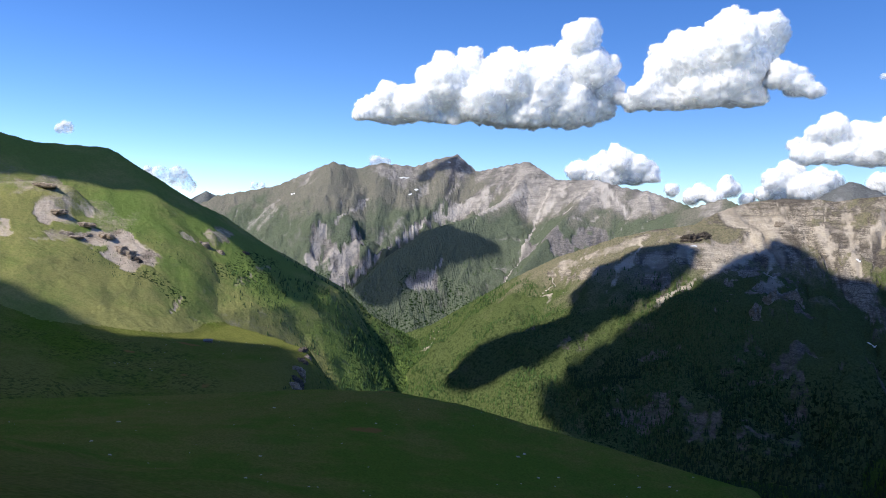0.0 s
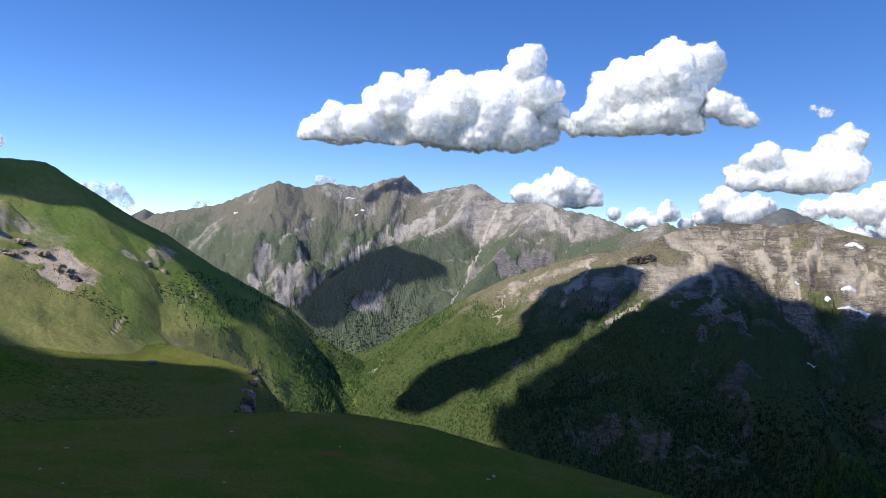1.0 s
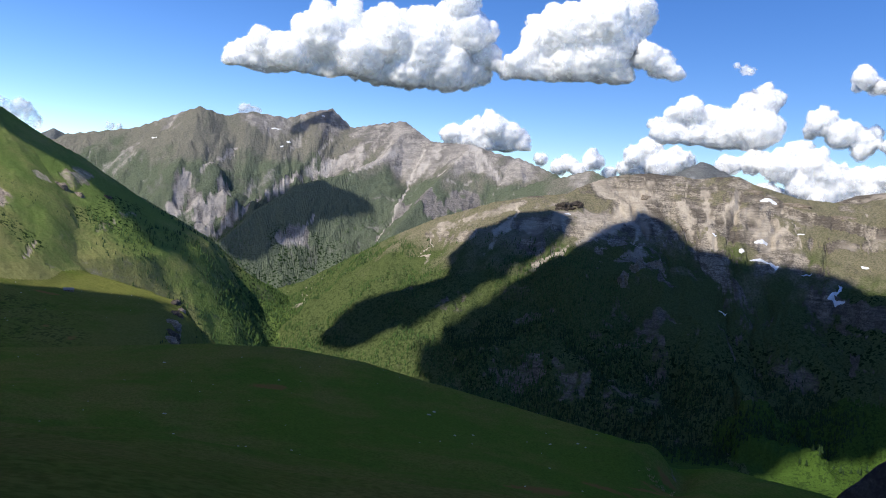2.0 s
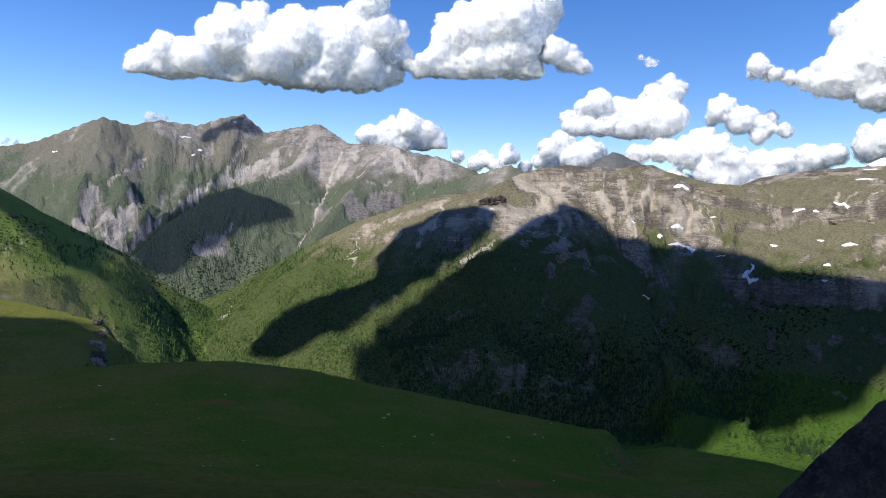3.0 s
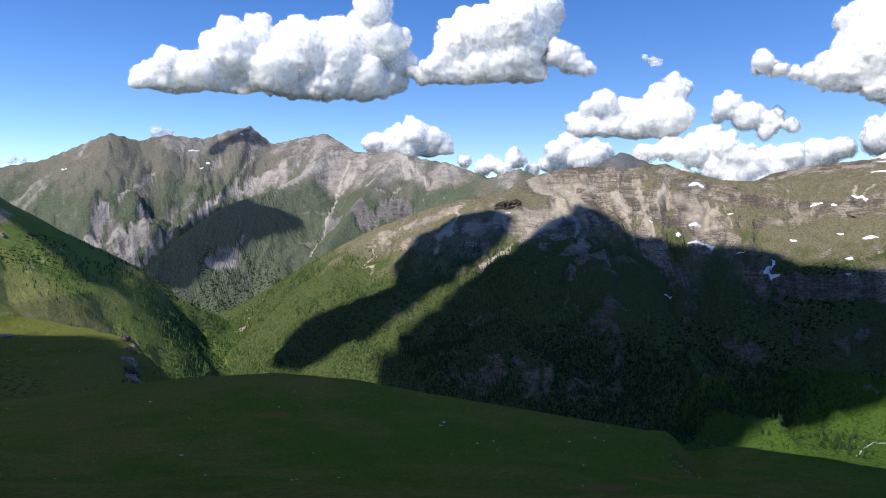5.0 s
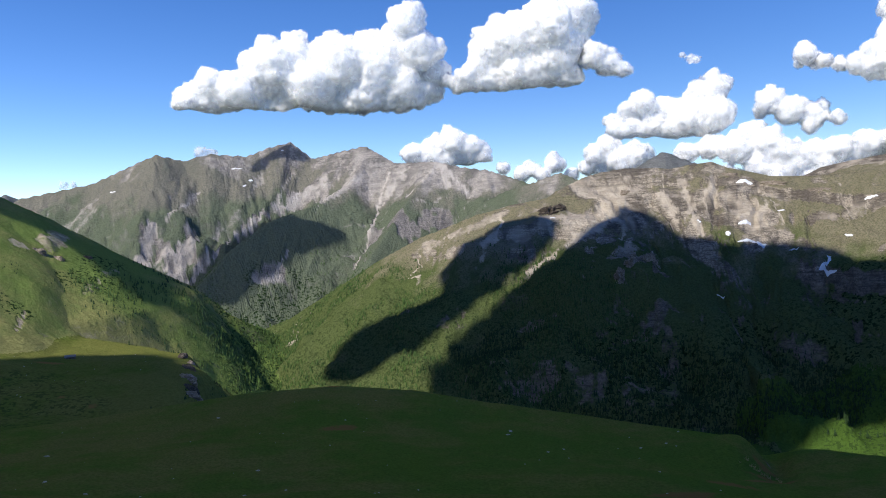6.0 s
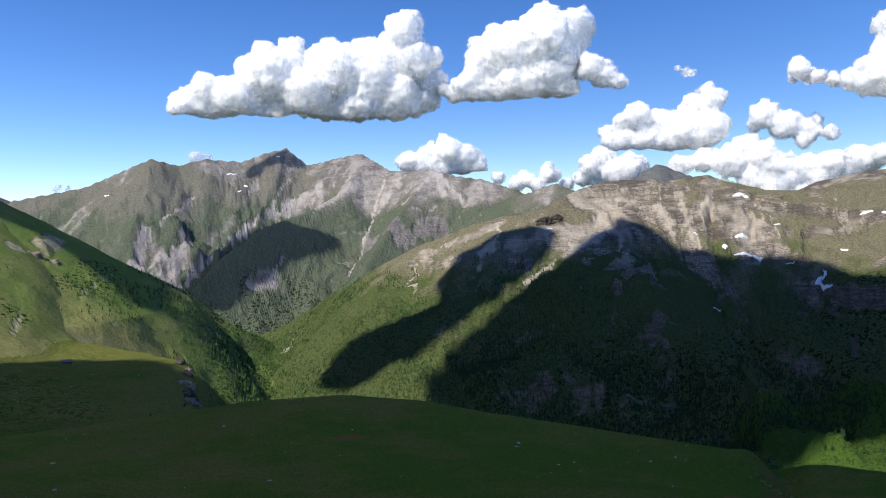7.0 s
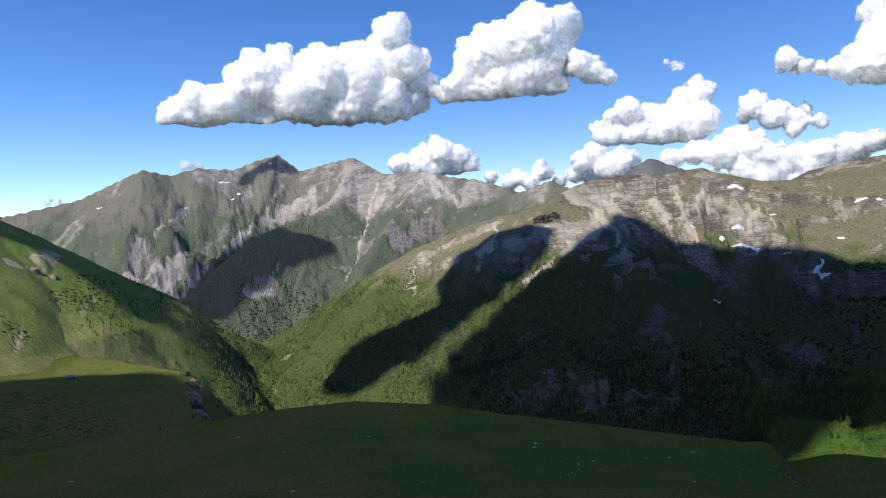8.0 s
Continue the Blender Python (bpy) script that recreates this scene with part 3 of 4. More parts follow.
# the grassy mountain's outcrop and dwarf pine
for line, wide, value in [([(-983, 1731), (-970, 1818), (-874, 1748)], 40, 0.62), ([(-882, 1681), (-821, 1704), (-754, 1694), (-684, 1645)], 26, 0.95), ([(-836, 1595), (-771, 1641)], 18, 0.6), ([(-934, 1590), (-913, 1554)], 14, 0.8),
                          ([(-623, 1856), (-593, 2067)], 14, 0.7), ([(-495, 1807), (-466, 1977)], 8, 0.6), ([(-563, 1616), (-556, 1540)], 3, 0.8), ([(-521, 1584), (-485, 1603)], 5, 0.6)]:
    mark(ROCK, 4, line, wide * 1.25, 0.85 * value, 1.3, 13)
    mark(SCREE, 4, line, wide * 0.6, 0.6 * value, 1.3, 13)
for line, wide in [([(-672, 1616), (-601, 1612), (-565, 1612)], 20), ([(-572, 1838), (-507, 1858), (-477, 2032)], 40)]:
    mark(SHRUB, 4, line, wide, 1.0, 0.7, 15)
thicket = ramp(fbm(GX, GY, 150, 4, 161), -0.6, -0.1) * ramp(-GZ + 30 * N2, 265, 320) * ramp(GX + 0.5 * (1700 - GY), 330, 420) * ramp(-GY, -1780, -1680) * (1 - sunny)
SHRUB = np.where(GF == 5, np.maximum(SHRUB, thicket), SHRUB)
DRY = np.where(GF <= 4, 0.5 + 0.25 * N3 - 1.1 * ramp(-GZ + 40 * N1, 290, 400) * (GF == 4), ramp(GZ + 70 * N1 + 30 * N2, -260, -50))
DRY = np.where(GF == 0, 0.2 + 0.25 * N3, DRY)
DRY = np.where(GF >= 7, ramp(GZ + 90 * N1 + 40 * N2, -60, 220), DRY)
SOIL = np.zeros(GZ.shape)
for x, y, a, b in [(-65, 678, 16, 9), (-345, 1095, 9, 22), (-468, 1375, 28, 14), (-516, 1240, 16, 9), (-56, 838, 16, 10), (-393, 1142, 12, 15), (93, 410, 34, 12),
                   (153, 452, 34, 14), (218, 503, 26, 14), (238, 540, 12, 16), (190, 480, 24, 10)]:
    far = np.hypot((GX - x) / a, (GY - y) / b) + 0.35 * N2
    SOIL = np.maximum(SOIL, 0.78 * (1 - ramp(far, 0.1, 1.5)))


def ground_part(k, name, material, label, category):
    """One landform, cut out of the ground sheet."""
    cols = len(AZ)
    rr, cc = np.meshgrid(np.arange(len(RING) - 1), np.arange(cols), indexing="ij")
    nx = (cc + 1) % cols
    pick = GF[:-1, :] == k
    rr, cc, nx = rr[pick], cc[pick], nx[pick]
    quads = np.stack([rr * cols + cc, rr * cols + nx, (rr + 1) * cols + nx, (rr + 1) * cols + cc], 1)
    used, quads = np.unique(quads, return_inverse=True)
    quads = quads.reshape(-1, 4)
    quads = quads[:, ::-1]
    me = bpy.data.meshes.new(name)
    me.vertices.add(len(used))
    me.vertices.foreach_set("co", np.stack([GX.ravel()[used], GY.ravel()[used], GZ.ravel()[used]], 1).astype(np.float32).ravel())
    me.loops.add(quads.size)
    me.loops.foreach_set("vertex_index", quads.astype(np.int32).ravel())
    me.polygons.add(len(quads))
    me.polygons.foreach_set("loop_start", np.arange(0, quads.size, 4, dtype=np.int32))
    me.polygons.foreach_set("use_smooth", np.ones(len(quads), dtype=bool))
    me.update(calc_edges=True)
    for key, field in (("rock", ROCK), ("scree", SCREE), ("shrub", SHRUB), ("soil", SOIL), ("streak", STREAK), ("dry", DRY)):
        at = me.attributes.new(key, 'FLOAT', 'POINT')
        at.data.foreach_set("value", field.ravel()[used].astype(np.float32))
    me.materials.append(material)
    return tagged(new(name, me), label, category, kind="structure")


ground_part(0, "valley_floor", VALLEY, "green valley floor with meadow and scattered trees", "valley")
ground_part(1, "ground", TURF, "dark green grassy alpine hillside with pale stones", "hillside")
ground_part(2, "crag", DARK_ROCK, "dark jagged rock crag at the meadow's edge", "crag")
ground_part(3, "meadow_shelf", PASTURE, "grassy shelf of pasture above a cliff", "meadow")
ground_part(4, "grassy_mountain", MEADOW, "steep green mountain flank with a rocky outcrop", "mountain")
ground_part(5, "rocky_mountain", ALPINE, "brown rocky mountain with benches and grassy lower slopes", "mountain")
ground_part(6, "rock_plateau", ALPINE, "bare rock plateau on the skyline", "plateau")
ground_part(7, "far_massif", FAR_ROCK, "grey limestone massif with scree gullies and green slopes, tinted for haze", "mountain")
ground_part(8, "far_peaks", HAZED_PEAK, "distant mountain peaks on the skyline, their blue-grey colour standing for haze", "mountain")


# ---- clouds ----
cl = Nodes("cloud_vapour")
CLOUD = cl.done(cl.mix(cl.range(cl.noise(260, 5), 0.35, 0.65), (0.94, 0.94, 0.95), (0.975, 0.975, 0.975)), 1.0)
cl.bsdf.inputs["Subsurface Weight"].default_value = 1.0
cl.bsdf.inputs["Subsurface Radius"].default_value = (1, 1, 1)
cl.bsdf.inputs["Subsurface Scale"].default_value = 700.0


def wisps(name, grain):
    """Thin cloud: light shines through it, and the sky shows between its wisps."""
    n = Nodes(name)
    thin, thick, both, clear, last = (n.tree.nodes.new("ShaderNode" + k) for k in ("BsdfTranslucent", "BsdfDiffuse", "MixShader", "BsdfTransparent", "MixShader"))
    both.inputs[0].default_value = 0.5
    n.put(thin.inputs[0], (0.98, 0.98, 0.985))
    n.put(thick.inputs[0], (0.98, 0.98, 0.985))
    n.tree.links.new(thick.outputs[0], both.inputs[1])
    n.tree.links.new(thin.outputs[0], both.inputs[2])
    wisp = n.math('ADD', n.math('MULTIPLY', n.noise(grain, 6, 0.6), 0.7), n.math('MULTIPLY', n.noise(grain * 4, 3), 0.3))
    n.put(last.inputs[0], n.range(n.math('SUBTRACT', wisp, n.attr("thin")), -0.14, 0.16, 0.0, 0.6))
    n.tree.links.new(clear.outputs[0], last.inputs[1])
    n.tree.links.new(both.outputs[0], last.inputs[2])
    n.tree.links.new(last.outputs[0], n.tree.nodes["Material Output"].inputs[0])
    return n.mat


VEIL = wisps("cloud_wisps", 60)


def cloud_sheet(name, clear):
    """Thin cloud overhead, bright from below, that lets a share of the sun straight through."""
    n = Nodes(name)
    thin, gap, body, both = (n.tree.nodes.new("ShaderNode" + k) for k in ("BsdfTranslucent", "BsdfTransparent", "MixShader", "MixShader"))
    thin.inputs[0].default_value = (0.98, 0.98, 0.98, 1)
    body.inputs[0].default_value, both.inputs[0].default_value = 0.75, clear
    n.done(n.mix(n.noise(300, 4), (0.95, 0.95, 0.96), (0.99, 0.99, 0.99)), 1.0)
    n.tree.links.new(n.bsdf.outputs[0], body.inputs[1])
    n.tree.links.new(thin.outputs[0], body.inputs[2])
    n.tree.links.new(body.outputs[0], both.inputs[1])
    n.tree.links.new(gap.outputs[0], both.inputs[2])
    n.tree.links.new(both.outputs[0], n.tree.nodes["Material Output"].inputs[0])
    return n.mat


DENSE, MEDIUM, THIN = cloud_sheet("dense_cloud", 0.0), cloud_sheet("medium_cloud", 0.09), cloud_sheet("thin_cloud", 0.40)


def ball(level):
    bm = bmesh.new()
    bmesh.ops.create_icosphere(bm, subdivisions=level, radius=1)
    v = np.array([p.co[:] for p in bm.verts])
    f = np.array([[q.index for q in p.verts] for p in bm.faces])
    bm.free()
    return v, f


BALLS = {3: ball(3)}


def billow(p, size, seed):
    """Cauliflower relief, 0 to 1."""
    out, amp, total = 0.0, 1.0, 0.0
    for k in range(3):
        n = vnoise(p[:, 0] / size + 3.1 * k, p[:, 1] / size - 7.7 * k, p[:, 2] / size + 1.3 * k, seed=seed + k)
        out, total = out + amp * np.sqrt(n * n + 0.02), total + amp
        size, amp = size / 2.1, amp * 0.5
    return out / total


def merged(verts, faces, grain):
    """One closed skin round overlapping puffs: its points, outward normals and faces."""
    me = bpy.data.meshes.new("puffs")
    me.from_pydata(verts.tolist(), [], faces.tolist())
    ob = new("puffs", me)
    melt = ob.modifiers.new("melt", 'REMESH')
    melt.mode, melt.voxel_size = 'VOXEL', grain
    soften = ob.modifiers.new("soften", 'SMOOTH')
    soften.factor, soften.iterations = 0.5, 4
    skin = ob.evaluated_get(bpy.context.evaluated_depsgraph_get()).to_mesh()
    p = np.zeros(len(skin.vertices) * 3, np.float32)
    q = np.zeros(len(skin.vertices) * 3, np.float32)
    skin.vertices.foreach_get("co", p)
    skin.vertices.foreach_get("normal", q)
    f = [tuple(poly.vertices) for poly in skin.polygons]
    bpy.data.objects.remove(ob)
    bpy.data.meshes.remove(me)
    return p.reshape(-1, 3).astype(float), q.reshape(-1, 3).astype(float), f


def skin_object(name, p, f, material):
    me = bpy.data.meshes.new(name)
    me.from_pydata(p.tolist(), [], f)
    me.polygons.foreach_set("use_smooth", np.ones(len(f), dtype=bool))
    me.materials.append(material)
    return new(name, me)


def cumulus(puffs, label, flat=1.0, seed=0, base=None, grain=12.0, relief=1.0, veils=((5, 0.47), (12, 0.57)), core=True, skin=None):
    """A cloud of billowing puffs (x, y, z, r) with a flattened base, and a wispy veil round its body."""
    verts, faces, n = [], [], 0
    v, f = BALLS[3]
    for x, y, z, r in puffs:
        p = v * np.array([r, r, r * flat]) + np.array([x, y, z])
        verts.append(p)
        faces.append(f + n)
        n += len(v)
    p, q, f = merged(np.concatenate(verts), np.concatenate(faces), grain)
    size = max(r for _, _, _, r in puffs)
    big = relief * min(size, 150) / 150
    swell = big * (80 * (billow(p, 200 * big, seed) - 0.42) + 40 * (billow(p, 70 * big, seed + 5) - 0.37) + 16 * (billow(p, 28, seed + 9) - 0.37))

    def settle(k):
        k = k.copy()
        if base is not None:
            foot = base + 34 * fbm(k[:, 0] + k[:, 1], k[:, 0] - k[:, 1], 330, 3, seed)
            k[:, 2] = np.where(k[:, 2] < foot, foot - (foot - k[:, 2]) * 0.3, k[:, 2])
        return k
    if core:
        ob = skin_object("cumulus_cloud", settle(p + q * swell[:, None]), f, skin or CLOUD)
    else:
        ob = new("cumulus_cloud")
    if veils:
        f = np.array(f)
        skins = [settle(p + q * (swell + off)[:, None]) for off, _ in veils]
        veil = skin_object("veil", np.concatenate(skins), np.concatenate([f + k * len(p) for k in range(len(veils))]).tolist(), VEIL)
        at = veil.data.attributes.new("thin", 'FLOAT', 'POINT')
        at.data.foreach_set("value", np.repeat([thin for _, thin in veils], len(p)).astype(np.float32))
        veil.parent = ob
    return tagged(ob, label, "cloud")


def far_cloud(reach, spots, label, seed, base=None, slim=1.0, **look_of):
    """Clouds round the skyline: azimuth in degrees, height and size in metres."""
    rnd = random.Random(seed)
    puffs = []
    for az, z, r in spots:
        r *= slim
        d = reach + rnd.uniform(-60, 60)
        puffs.append((d * math.sin(radians(az)), d * math.cos(radians(az)), z, r))
        for k in range(3 if r > 60 else 1):     # small puffs breaking the outline
            t, q = rnd.uniform(-0.4, 3.5), r * rnd.uniform(0.25, 0.5)
            a2 = az + math.degrees(math.cos(t) * r * 0.8 / d)
            puffs.append((d * math.sin(radians(a2)), d * math.cos(radians(a2)), z + math.sin(t) * r * 0.8, q))
    if base is not None:                        # a level foot joins the towers
        az, end = min(p[0] for p in spots) + 0.9, max(p[0] for p in spots) - 0.9
        while az < end:
            r = 0.013 * reach * rnd.uniform(0.9, 1.5)
            puffs.append((reach * math.sin(radians(az)), reach * math.cos(radians(az)), base + r * 0.75, r))
            az += 0.8
    return cumulus(puffs, label, 0.92, seed, base, **look_of)


far_cloud(4790, [(-6.3, 677, 62), (-5.5, 731, 97), (-4.2, 802, 118), (-2.5, 755, 139), (0.1, 896, 180), (1.8, 966, 145), (2.7, 796, 190),
                 (5.0, 934, 190), (7.3, 882, 208), (9.0, 1016, 139), (10.2, 1165, 118), (10.8, 996, 139), (9.4, 779, 166), (6.5, 729, 132),
                 (12.1, 859, 83), (11.5, 760, 83)], "long white cumulus cloud with a grey flat base", 201, 640)
far_cloud(4790, [(15.5, 855, 125), (16.3, 985, 146), (18.2, 1043, 181), (20.5, 1096, 181), (22.3, 1117, 146), (23.2, 1189, 77),
                 (23.9, 1153, 49), (20.9, 933, 191), (18.7, 846, 146), (20.6, 823, 97), (22.0, 976, 111), (17.1, 785, 77), (14.4, 808, 63),
                 (12.9, 811, 63)], "towering white cumulus cloud high in blue sky", 202, 740)
far_cloud(4790, [(24.0, 902, 70), (24.9, 866, 90), (26.0, 813, 56), (23.3, 874, 45)], "small white cumulus cloud beside a larger one", 203)
far_cloud(4700, [(26.1, 541, 70), (27.4, 572, 91), (29.0, 536, 116), (30.6, 482, 133), (32.2, 479, 133), (32.0, 627, 116), (32.8, 658, 63),
                 (31.0, 630, 77), (28.6, 453, 98), (24.7, 492, 39), (25.3, 508, 39)], "white cumulus cloud with a raised tower", 204, 370, slim=0.86)
far_cloud(4700, [(35.9, 534, 91), (37.2, 481, 98), (38.7, 445, 98), (40.0, 409, 56), (35.3, 487, 56), (38.4, 382, 56)],
          "sloping white cumulus cloud over the rock plateau", 205, slim=0.82)
far_cloud(4640, [(43.5, 693, 156), (45.1, 771, 225), (46.3, 878, 260), (44.1, 837, 125), (42.2, 671, 96), (41.2, 680, 70), (40.3, 690, 58), (39.5, 705, 50), (38.8, 730, 46),
                 (38.2, 765, 44), (37.8, 726, 36), (45.6, 592, 125), (43.7, 959, 76), (48.9, 713, 294)],
          "huge white cumulus cloud with a thin curling tail", 206, slim=0.9)
far_cloud(4560, [(30.3, 264, 78), (31.9, 286, 92), (33.5, 267, 114), (34.6, 331, 107), (35.6, 297, 100), (36.6, 229, 114), (38.5, 210, 100),
                 (39.9, 224, 92), (42.0, 246, 107), (43.1, 265, 78), (41.0, 190, 85), (35.1, 165, 100), (37.4, 163, 85), (39.2, 154, 71),
                 (31.0, 130, 80), (32.8, 105, 90), (34.6, 90, 95), (36.4, 85, 95), (38.2, 85, 95), (40.0, 110, 90)],
          "low bank of white cumulus cloud along the ridge", 207, slim=0.82)
far_cloud(4560, [(23.7, 276, 82), (24.7, 327, 78), (25.4, 240, 100), (26.6, 267, 92), (27.4, 267, 64), (23.1, 207, 64), (24.5, 189, 71)],
          "bright white cumulus cloud behind the rocky summit", 208, slim=0.84)
far_cloud(4560, [(10.1, 345, 71), (11.8, 363, 92), (13.3, 399, 85), (14.5, 365, 78), (15.4, 312, 57), (12.6, 294, 78), (14.1, 260, 64),
                 (10.9, 311, 57)], "white cumulus cloud behind the limestone ridge", 209, 255)
far_cloud(4560, [(16.9, 225, 43), (18.2, 190, 57), (19.2, 208, 50), (20.7, 242, 71), (19.9, 172, 53), (22.0, 172, 50), (18.8, 243, 36)],
          "small low cumulus clouds behind the pass", 210, slim=0.85)
far_cloud(4400, [(45.4, 299, 92), (46.4, 332, 85), (45.1, 275, 64), (47.6, 297, 106)], "white cumulus cloud behind the snowy peak", 211)
far_cloud(4600, [(30.7, 803, 30), (30.1, 815, 20), (31.1, 785, 22), (31.4, 806, 14)], "thin grey shred of cloud in blue sky", 212, core=False, veils=((0, 0.46), (8, 0.56)))
far_cloud(4870, [(-20.6, 289, 57), (-19.5, 276, 61), (-18.7, 228, 46), (-21.5, 303, 32)], "small white cumulus cloud over the grassy ridge", 213, core=False, veils=((0, 0.46), (8, 0.56)))
far_cloud(4750, [(-5.2, 402, 43), (-4.5, 393, 36)], "small white cloud peeping over the crest", 214, core=False, veils=((0, 0.46), (8, 0.56)))
far_cloud(4750, [(-26.6, 515, 36), (-27.0, 503, 29)], "faint small cloud over the green mountain", 215, core=False, veils=((0, 0.46), (8, 0.56)))
far_cloud(4750, [(-14.1, 230, 29), (-13.5, 225, 21)], "tiny white cloud low on the horizon", 216, core=False, veils=((0, 0.46), (8, 0.56)))


def high_cloud(outline, label, seed, step=60, thickest=150, grow=26, skin=None):
    """A fair-weather cloud 1500 m over the valley, whose shadow lies on the slopes: puffs fill its outline in plan."""
    ends = outline[1:] + outline[:1]
    xs, ys = [p[0] for p in outline], [p[1] for p in outline]
    px, py = np.meshgrid(np.arange(min(xs), max(xs), step), np.arange(min(ys), max(ys), step * 0.87))
    px = px + (np.arange(px.shape[0]) % 2)[:, None] * step / 2
    px, py = px.ravel(), py.ravel()
    inside, rim = np.zeros(px.shape, bool), np.full(px.shape, 1e9)
    for (ax, ay), (bx, by) in zip(outline, ends):
        dx, dy = bx - ax, by - ay
        t = np.clip(((px - ax) * dx + (py - ay) * dy) / (dx * dx + dy * dy + 1e-6), 0, 1)
        rim = np.minimum(rim, np.hypot(px - ax - t * dx, py - ay - t * dy))
        if ay != by:
            inside ^= ((ay > py) != (by > py)) & (px < ax + (py - ay) * dx / dy)
    keep = inside & (rim > 8)
    puffs = [(x, y, 1500, min(max(r, 10) + grow, thickest)) for x, y, r in zip(px[keep], py[keep], rim[keep])]
    return cumulus(puffs, label, 0.3, seed, None, 20.0, relief=0.22, veils=(), skin=skin or DENSE)


high_cloud([(-2144, 975), (-2099, 1052), (-2040, 1107), (-1973, 1137), (-1881, 1198), (-1826, 1198), (-1788, 1119), (-1745, 971), (-1720, 902), (-1682, 931), (-1658, 1003), (-1655, 1290), (-1645, 1420), (-1680, 1540), (-1740, 1600), (-1866, 1650), (-1960, 1600), (-2000, 1500), (-2180, 1370), (-2420, 1220), (-2420, 950)], "long cumulus cloud above the grassy mountain", 230, 30, grow=2, skin=MEDIUM)
high_cloud([(-1851, 2618), (-1704, 2746), (-1487, 2983), (-1303, 3079), (-1142, 2851), (-975, 2843), (-1018, 2757), (-1163, 2683), (-1307, 2603), (-1413, 2503), (-1579, 2381), (-1728, 2247), (-1780, 2255)], "cumulus cloud above the far massif", 231, 34, skin=THIN)
high_cloud([(-2088, 480), (-2031, 445), (-1973, 395), (-1913, 381), (-1864, 437), (-1794, 511), (-1718, 540), (-1651, 400), (-1600, 300), (-1450, 100), (-1150, 0), (-950, -150), (-880, -500), (-1000, -1000), (-1900, -1000), (-2350, -300), (-2350, 480)], "broad cumulus cloud above the near hillside", 232, 70)
high_cloud([(-549, 1152), (-597, 1233), (-694, 1234), (-839, 1185), (-972, 1111), (-1017, 979), (-1129, 988), (-1275, 991), (-1414, 923), (-1494, 852), (-1461, 779), (-1359, 774), (-1214, 805), (-1102, 846), (-980, 918), (-880, 941), (-770, 1006), (-647, 1074)], "drifting cumulus cloud above the larch slope", 233, 34)
high_cloud([(-1290, 590), (-1226, 662), (-1135, 778), (-1045, 822), (-927, 880), (-730, 957), (-498, 1091), (-257, 1223), (-283, 1084), (-307, 964), (-257, 848), (-139, 839), (-61, 822), (-51, 698), (-96, 541), (-53, 469), (-5, 416), (100, 300), (-150, 200), (-427, 66), (-481, 101), (-545, 101), (-622, 115), (-748, 79), (-900, 20), (-1130, 150), (-1270, 420)], "broad cumulus cloud above the rocky mountain", 234, 40, grow=12, skin=MEDIUM)
high_cloud([(-1185, 3490), (-1090, 3625), (-900, 3730), (-790, 3800), (-735, 3700), (-786, 3660), (-881, 3640), (-998, 3600), (-1110, 3520)], "small cumulus cloud above the far summit", 236, 24, grow=6, skin=THIN)


# ---- woods ----
def paint(name, color, dark, size, rough=0.9):
    n = Nodes(name)
    return n.done(n.mix(n.range(n.noise(size, 5), 0.35, 0.65), color, dark), rough)


NEEDLES = paint("conifer_needles", (0.030, 0.060, 0.016), (0.012, 0.028, 0.010), 6)
LARCH = paint("larch_foliage", (0.058, 0.104, 0.024), (0.026, 0.050, 0.014), 9)
BARK = paint("bark", (0.10, 0.075, 0.055), (0.05, 0.04, 0.03), 0.6)


def conifer_shape(seed, tiers=3, sides=6):
    """Ragged crown of a conifer, 1 m high, as vertices and triangles."""
    rnd = random.Random(seed)
    v, f = [], []
    for k in range(tiers):
        z0, z1 = 0.08 + 0.27 * k, 0.08 + 0.27 * k + 0.40
        w = 0.20 * (1 - k / (tiers + 0.6))
        n = len(v)
        for i in range(sides):
            a = 2 * math.pi * (i + rnd.uniform(-0.3, 0.3)) / sides
            q = w * rnd.uniform(0.7, 1.25)
            v.append((q * math.cos(a), q * math.sin(a), z0 + rnd.uniform(-0.05, 0.04)))
        v.append((rnd.uniform(-0.01, 0.01), rnd.uniform(-0.01, 0.01), min(z1, 1.0)))
        f += [(n + i, n + (i + 1) % sides, n + sides) for i in range(sides)]
    return np.array(v), np.array(f)


SHAPES = [conifer_shape(s) for s in range(5)]


